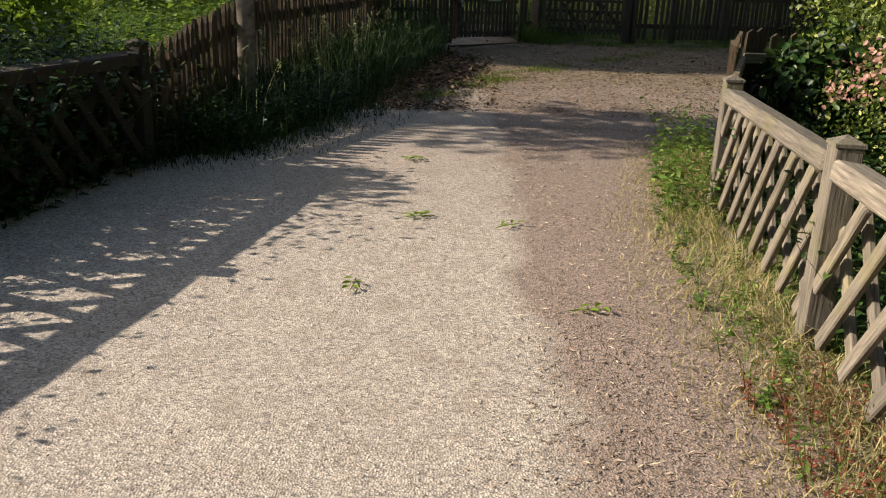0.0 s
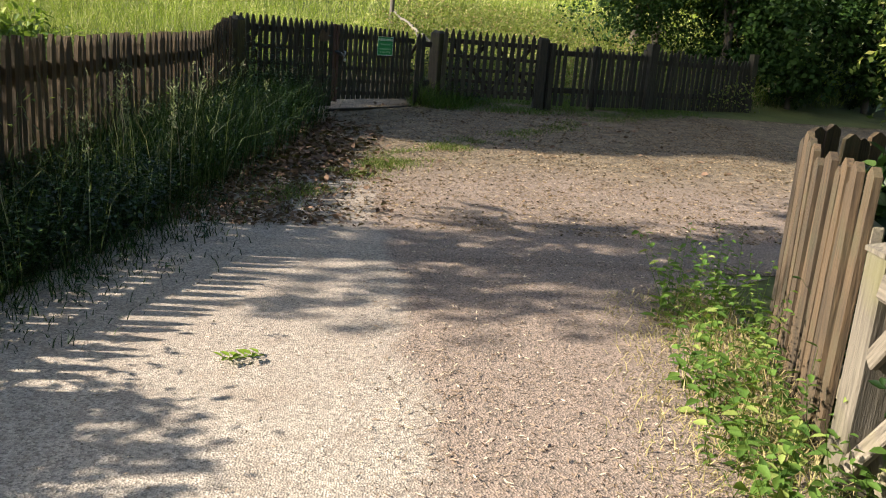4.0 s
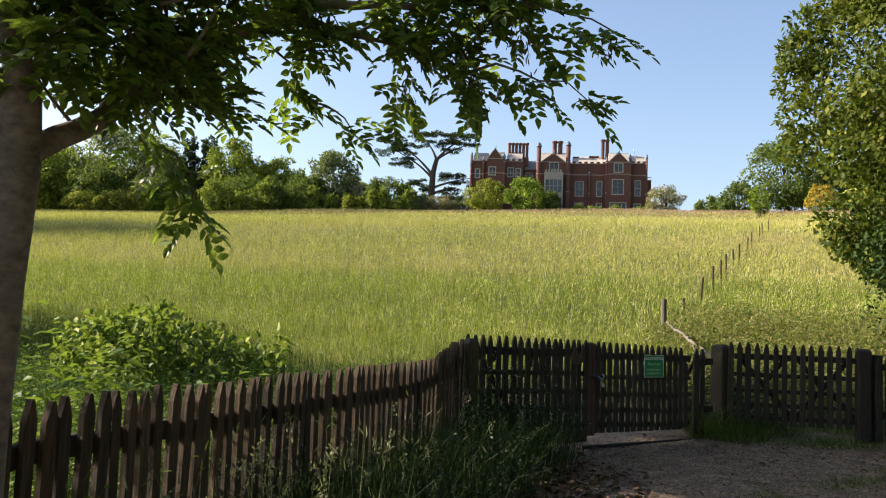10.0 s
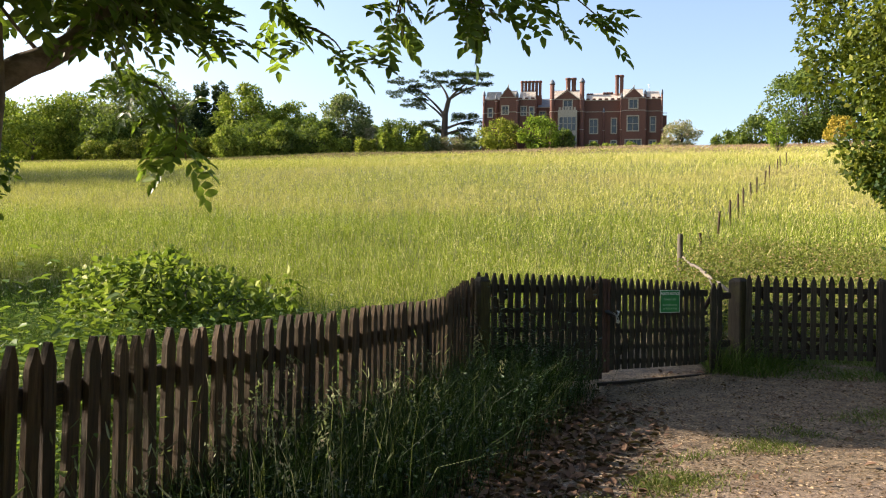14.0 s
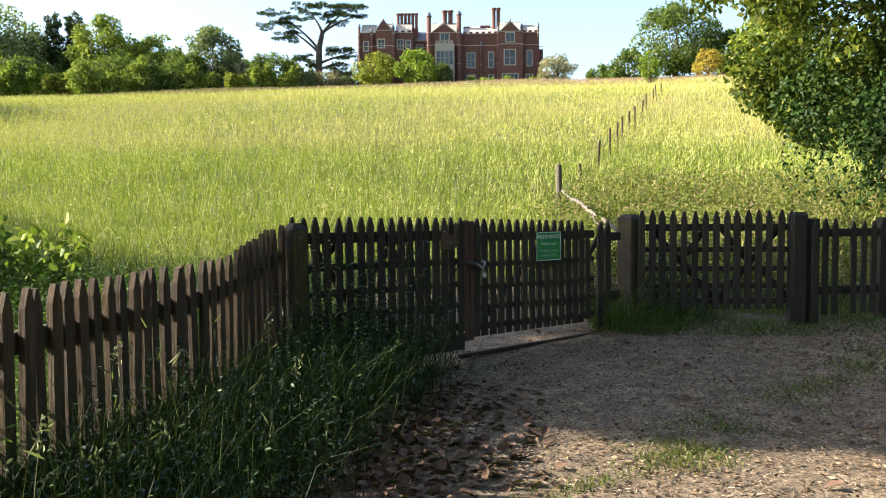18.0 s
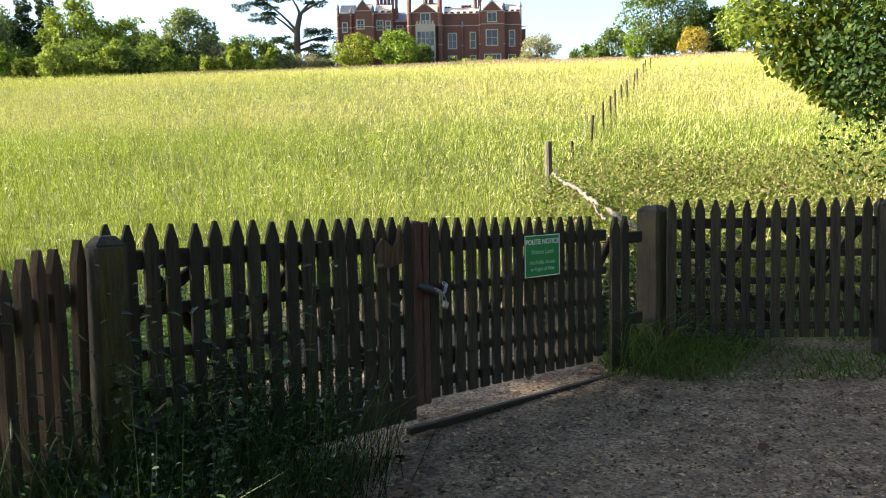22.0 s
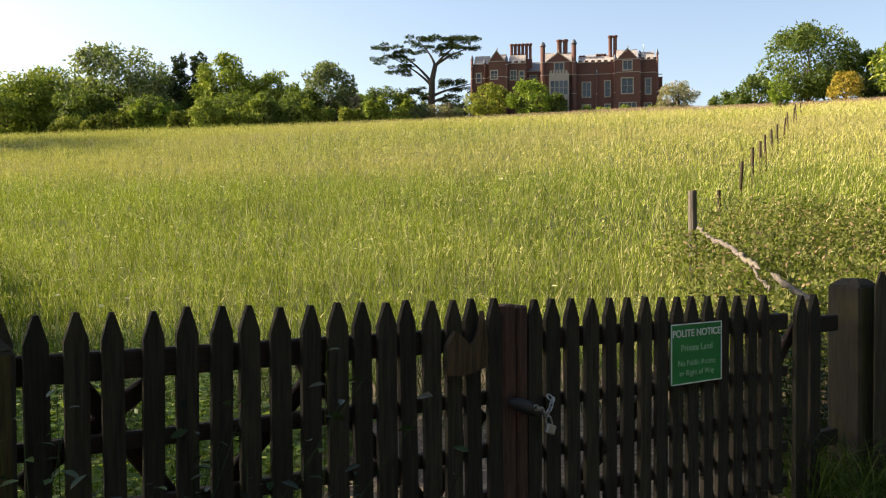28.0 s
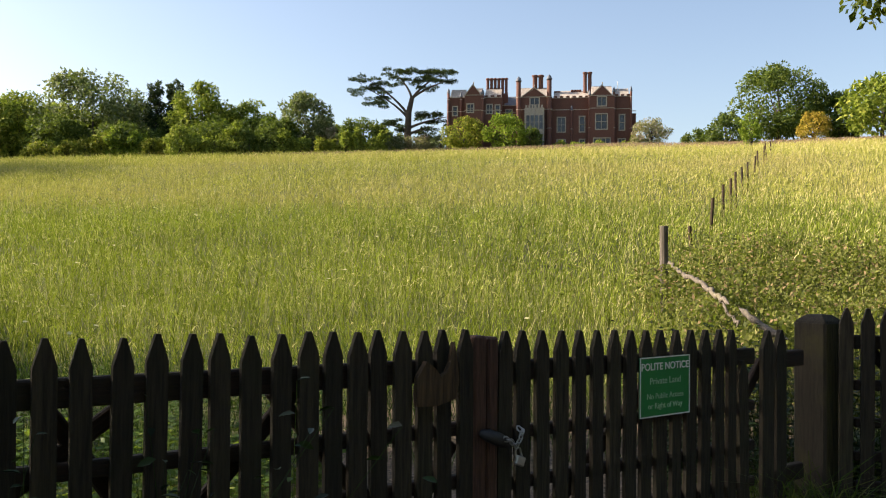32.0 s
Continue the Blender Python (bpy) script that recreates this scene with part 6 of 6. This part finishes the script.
tagged(piece("cocksfoot", np_mesh("cocksfoot", v, f), COCKSFOOT), "pale cocksfoot grass with clubbed heads by the fence", "grass", kind="stuff")
weeds("weeds", scatter(1700, -5.8, -1.5, 9.6, 15.0, lambda x, y: (x < fence_x(y) - 0.12) & (gate_side(x, y) > 0.1)), 0.62, 0.085, WEED, "sunlit green weeds behind the picket fence", 12)
# right-hand verge
weeds("verge_weeds", scatter(190, 1.15, 2.0, 1.0, 7.4, lambda x, y: (x > np.interp(y, *ROAD_R) - 0.02) & (x < np.interp(y, [0, 3.4, 5.6, 7.4], [1.3, 1.5, 1.75, 2.4]))), 0.13, 0.05, WEED, "sunlit weeds at the foot of the pale fence")
weeds("nettles", scatter(1100, 1.4, 2.9, 0.3, 6.6, lambda x, y: (x > np.interp(y, [0.9, 3.4, 5.6, 7.4], [1.46, 1.72, 1.97, 2.6])) & (x < 2.2 + 0.12 * y)), 0.62, 0.08, WEED_DARK, "dark nettles between the pale fence and the hedge", 12)
RUSTY = foliage("red-leaved herb", (0.09, 0.022, 0.02), (0.26, 0.09, 0.055), (0.12, 0.14, 0.03), 0.25, 0.6)
weeds("red_weeds", scatter(150, 1.15, 1.55, 1.9, 3.0), 0.16, 0.035, RUSTY, "low red-leaved herb under the pale fence", 6)
weeds("nettles", scatter(170, 1.45, 2.7, 5.2, 7.6, lambda x, y: (x > np.interp(y, *ROAD_R) - 0.05) & (x < np.interp(y, *ROAD_R) + 0.45)), 0.45, 0.075, WEED, "fresh green nettles by the fence corner")
P = scatter(22000, 0.9, 2.2, 0.5, 7.8, lambda x, y: (x > np.interp(y, *ROAD_R) - 0.38 * rng.random(len(x)) ** 1.6) & (x < np.interp(y, *ROAD_R) + 0.42))
P[:, 2] += 0.02
v, f = blade_quads(P, (0.035 + 0.085 * np.clip((P[:, 0] - np.interp(P[:, 1], *ROAD_R) - 0.05) / 0.3, 0, 1)) * rng.uniform(0.2, 1.7, len(P)), 0.0045, 2.0, rng)
tagged(piece("dry_grass", np_mesh("dry_grass", v, f), GRASS_DRY), "straw-coloured dry grass on the verge", "grass", kind="stuff")
P = scatter(5200, 1.0, 2.4, 0.5, 7.9, lambda x, y: (x > np.interp(y, *ROAD_R) + 0.22 * rng.random(len(x)) - 0.05) & (x < np.interp(y, *ROAD_R) + 0.6))
v, f = blade_quads(P, 0.12 * rng.uniform(0.3, 1.7, len(P)), 0.005, 1.2, rng)
tagged(piece("verge_grass", np_mesh("verge_grass", v, f), WEED), "green grass tufts along the pale fence", "grass", kind="stuff")

# hedge behind the pale fence
HEDGE_LEAF = foliage("hedge leaves", (0.010, 0.022, 0.006), (0.16, 0.20, 0.042), (0.36, 0.35, 0.10), 0.28, 0.45, gloss=0.25)
broadleaf(3.4, 3.4, 2.6, 1.5, HEDGE_LEAF, 24000, 0.042, 141, "hedge_bush", "leafy hawthorn hedge bush in sun", "hedge", 0.05, 0.0, 34, "hedge by the lane", simple=True, lobe=(0.16, 0.34), jitter=0.8)
broadleaf(3.7, 5.6, 2.9, 1.5, HEDGE_LEAF, 24000, 0.042, 142, "hedge_bush", "leafy hedge bush with pinkish dry blossom", "hedge", 0.05, 0.0, 34, "hedge by the lane", simple=True, lobe=(0.16, 0.34), jitter=0.8)
broadleaf(4.6, 7.2, 3.2, 1.7, HEDGE_LEAF, 20000, 0.046, 143, "hedge_bush", "leafy green hedge bush by the corner post", "hedge", 0.05, 0.0, 34, "hedge by the lane", simple=True, lobe=(0.16, 0.34), jitter=0.8)
broadleaf(3.4, 1.2, 2.5, 1.5, HEDGE_LEAF, 8000, 0.055, 144, "hedge_bush", "leafy hedge bush in sun", "hedge", 0.05, 0.0, 30, "hedge by the lane", simple=True, lobe=(0.16, 0.34), jitter=0.8)

broadleaf(3.15, 6.75, 1.25, 0.75, WEED_DARK, 2600, 0.10, 145, "hedge_bush", "dark broad-leaved weeds over the split-board fence", "hedge", 0.02, 0.0, 10, "hedge by the lane")
BUSH = foliage("pale green bush leaves", (0.04, 0.075, 0.014), (0.19, 0.25, 0.045), (0.30, 0.32, 0.09), 0.32, 0.5)
broadleaf(-5.9, 16.8, 1.5, 1.75, BUSH, 4800, 0.13, 146, "shrub", "leafy green shrub beyond the picket fence", "shrub", 0.04, 0.0, 34, lobe=(0.12, 0.3), jitter=0.7)

# grass strip between the lane and the gate apron, and at the gate posts
cx, cy = np.array([-0.3, 0.03, 0.44, 0.84, 1.4, 2.1, 3.8, 5.6]), np.array([9.6, 10.67, 11.4, 11.93, 12.8, 13.8, 15.9, 17.6])
STRIP = foliage("worn lane grass", (0.035, 0.055, 0.012), (0.14, 0.16, 0.045), (0.34, 0.29, 0.15), 0.25, 0.6)
t = rng.uniform(0, 7, 14000)
P = np.column_stack([np.interp(t, np.arange(8), cx) + rng.normal(0, 0.16, 14000), np.interp(t, np.arange(8), cy) + rng.normal(0, 0.16, 14000)])
P = P[(clumpy(P, 2.2) + rng.uniform(-0.25, 0.25, len(P))) > 0.55]
P = np.column_stack([P, gz(P[:, 0], P[:, 1])])
v, f = blade_quads(P, 0.042 * rng.uniform(0.4, 1.7, len(P)), 0.007, 1.9, rng)
tagged(piece("grass_strip", np_mesh("grass_strip", v, f), STRIP), "thin worn strip of grass across the lane mouth", "grass", kind="stuff")
P = scatter(13000, 1.2, 6.5, 16.2, 18.3, lambda x, y: (y > 16.95 + 0.33 * np.clip(x - 3.4, 0, 9) - 0.45) | ((x - 1.75) ** 2 + (y - 16.9) ** 2 < 0.2))
v, f = blade_quads(P, (0.08 + 0.26 * ((P[:, 0] - 1.75) ** 2 + (P[:, 1] - 16.9) ** 2 < 0.25)) * (0.4 + 1.2 * clumpy(P, 1.9)) * rng.uniform(0.35, 1.4, len(P)), 0.007, 1.9, rng)
GATE_GRASS = foliage("shaded gate grass", (0.016, 0.038, 0.007), (0.085, 0.15, 0.03), (0.17, 0.20, 0.065), 0.25, 0.5)
tagged(piece("gate_grass", np_mesh("gate_grass", v, f), GATE_GRASS), "rough grass along the foot of the side gate", "grass", kind="stuff")

# dead leaves, straw bits and dropped sprigs on the lane
P = np.concatenate([scatter(20000, -1.6, 1.2, 8.9, 15.4, lambda x, y: (x > lane_left(y) - 0.55) & (x < lane_left(y) + 0.45 + 1.0 * rng.random(len(x)) ** 2) & (gate_side(x, y) < -0.1)), scatter(120, -1.0, 5.0, 11.5, 17)])
P[:, 2] += 0.024
a = rng.uniform(0, 2 * np.pi, len(P))
sz = rng.uniform(0.03, 0.10, len(P)) * np.where(P[:, 1] > 10.5, 1.0, 0.6)
v, f = leaf_quads(P, np.column_stack([np.cos(a), np.sin(a), rng.normal(0.1, 0.25, len(P))]), np.array([0, 0, 1.0]) + rng.normal(0, 0.4, P.shape), sz, sz * 0.65)
tagged(piece("leaf_litter", np_mesh("leaf_litter", v, f), LITTER), "brown dead leaves strewn before the gate", "leaf litter", kind="stuff")
P = scatter(52000, -1.6, 3.0, 0.4, 13.0, lambda x, y: (x > lane_left(y)) & (x < np.interp(y, *ROAD_R) + 0.2) & (rng.random(len(x)) < np.clip((x - 0.15 - 0.2 * np.sin(y * 1.7)) / 0.5, 0.10, 1)))
P[:, 2] += 0.023
a = rng.uniform(0, 2 * np.pi, len(P))
sz = rng.uniform(0.010, 0.046, len(P)) * np.where(P[:, 0] > 0.3, 1.0, 0.55)
v, f = simple_leaves(P, np.column_stack([np.cos(a), np.sin(a), rng.normal(0, 0.12, len(P))]), np.array([0, 0, 1.0]) + rng.normal(0, 0.3, P.shape), sz, 0.007)
tagged(piece("straw_bits", np_mesh("straw_bits", v, f), STRAW), "straw and chaff scattered on the lane", "litter", kind="stuff")
P = scatter(110000, -1.2, 6.5, 9.0, 17.4, lambda x, y: (x > lane_left(y) - 0.2) & (gate_side(x, y) < 0.2))
P = P[rng.random(len(P)) < 0.35 + 0.65 * clumpy(P, 2.4)]
P[:, 2] += 0.024
a = rng.uniform(0, 2 * np.pi, len(P))
sz = rng.uniform(0.010, 0.042, len(P))
v, f = simple_leaves(P, np.column_stack([np.cos(a), np.sin(a), rng.normal(0, 0.12, len(P))]), np.array([0, 0, 1.0]) + rng.normal(0, 0.35, P.shape), sz, sz * rng.uniform(0.2, 0.6, len(P)))
tagged(piece("bark_chips", np_mesh("bark_chips", v, f), BITS), "brown twig and bark bits on the gate apron", "litter", kind="stuff")
# faded blossom on the hedge
PINK = foliage("faded pink blossom", (0.24, 0.11, 0.09), (0.44, 0.26, 0.21), None, 0.2, 0.7)
for x, y, z in ((2.25, 4.95, 0.95), (2.2, 4.45, 1.08), (2.3, 4.75, 1.14)):
    n = 60
    P = np.array([x, y, z]) + rng.normal(0, 0.07, (n, 3))
    v, f = leaf_quads(P, rng.normal(0, 1, (n, 3)), rng.normal(0, 1, (n, 3)), 0.035, 0.025)
    tagged(piece("blossom", np_mesh("blossom", v, f), PINK), "faded pinkish blossom cluster on the hedge", "blossom", "blossom on the hedge", "stuff")
lv, lf = leaf_quads(np.zeros((1, 3)), np.array([[1.0, 0, 0.08]]), np.array([[0, 0, 1.0]]), 0.062, 0.026)
LEAFLET = np_mesh("leaflet", lv, lf)
sv, sf = tube([(-0.02, 0, 0), (0.08, 0.006, 0.004), (0.17, 0, 0.002)], [0.003, 0.0025, 0.0015], 5)
STALK = np_mesh("stalk", sv, sf)
for x, y in ((-0.18, 6.68), (-0.08, 5.14), (0.62, 3.69), (0.33, 4.95), (-0.43, 3.98)):
    th = thing("fallen_sprig", pose(x, y, gzf(x, y) + 0.016, 0, 0, rf.uniform(0, 360)), "fallen light green ash sprig on the lane", "sprig", "sprigs dropped on the lane")
    piece("stalk", STALK, LEAF_BRIGHT, th)
    n = 11 if -0.2 < x < 0 else 5
    for k in range(n):
        sg = 1 if k % 2 else -1
        m = pose(0.17 * k / n, sg * 0.004, 0.004 + rf.uniform(0, 0.012), rf.uniform(-14, 14), rf.uniform(-5, 5), sg * rf.uniform(25, 75))
        piece("leaflet", LEAFLET, LEAF_BRIGHT, th, m)
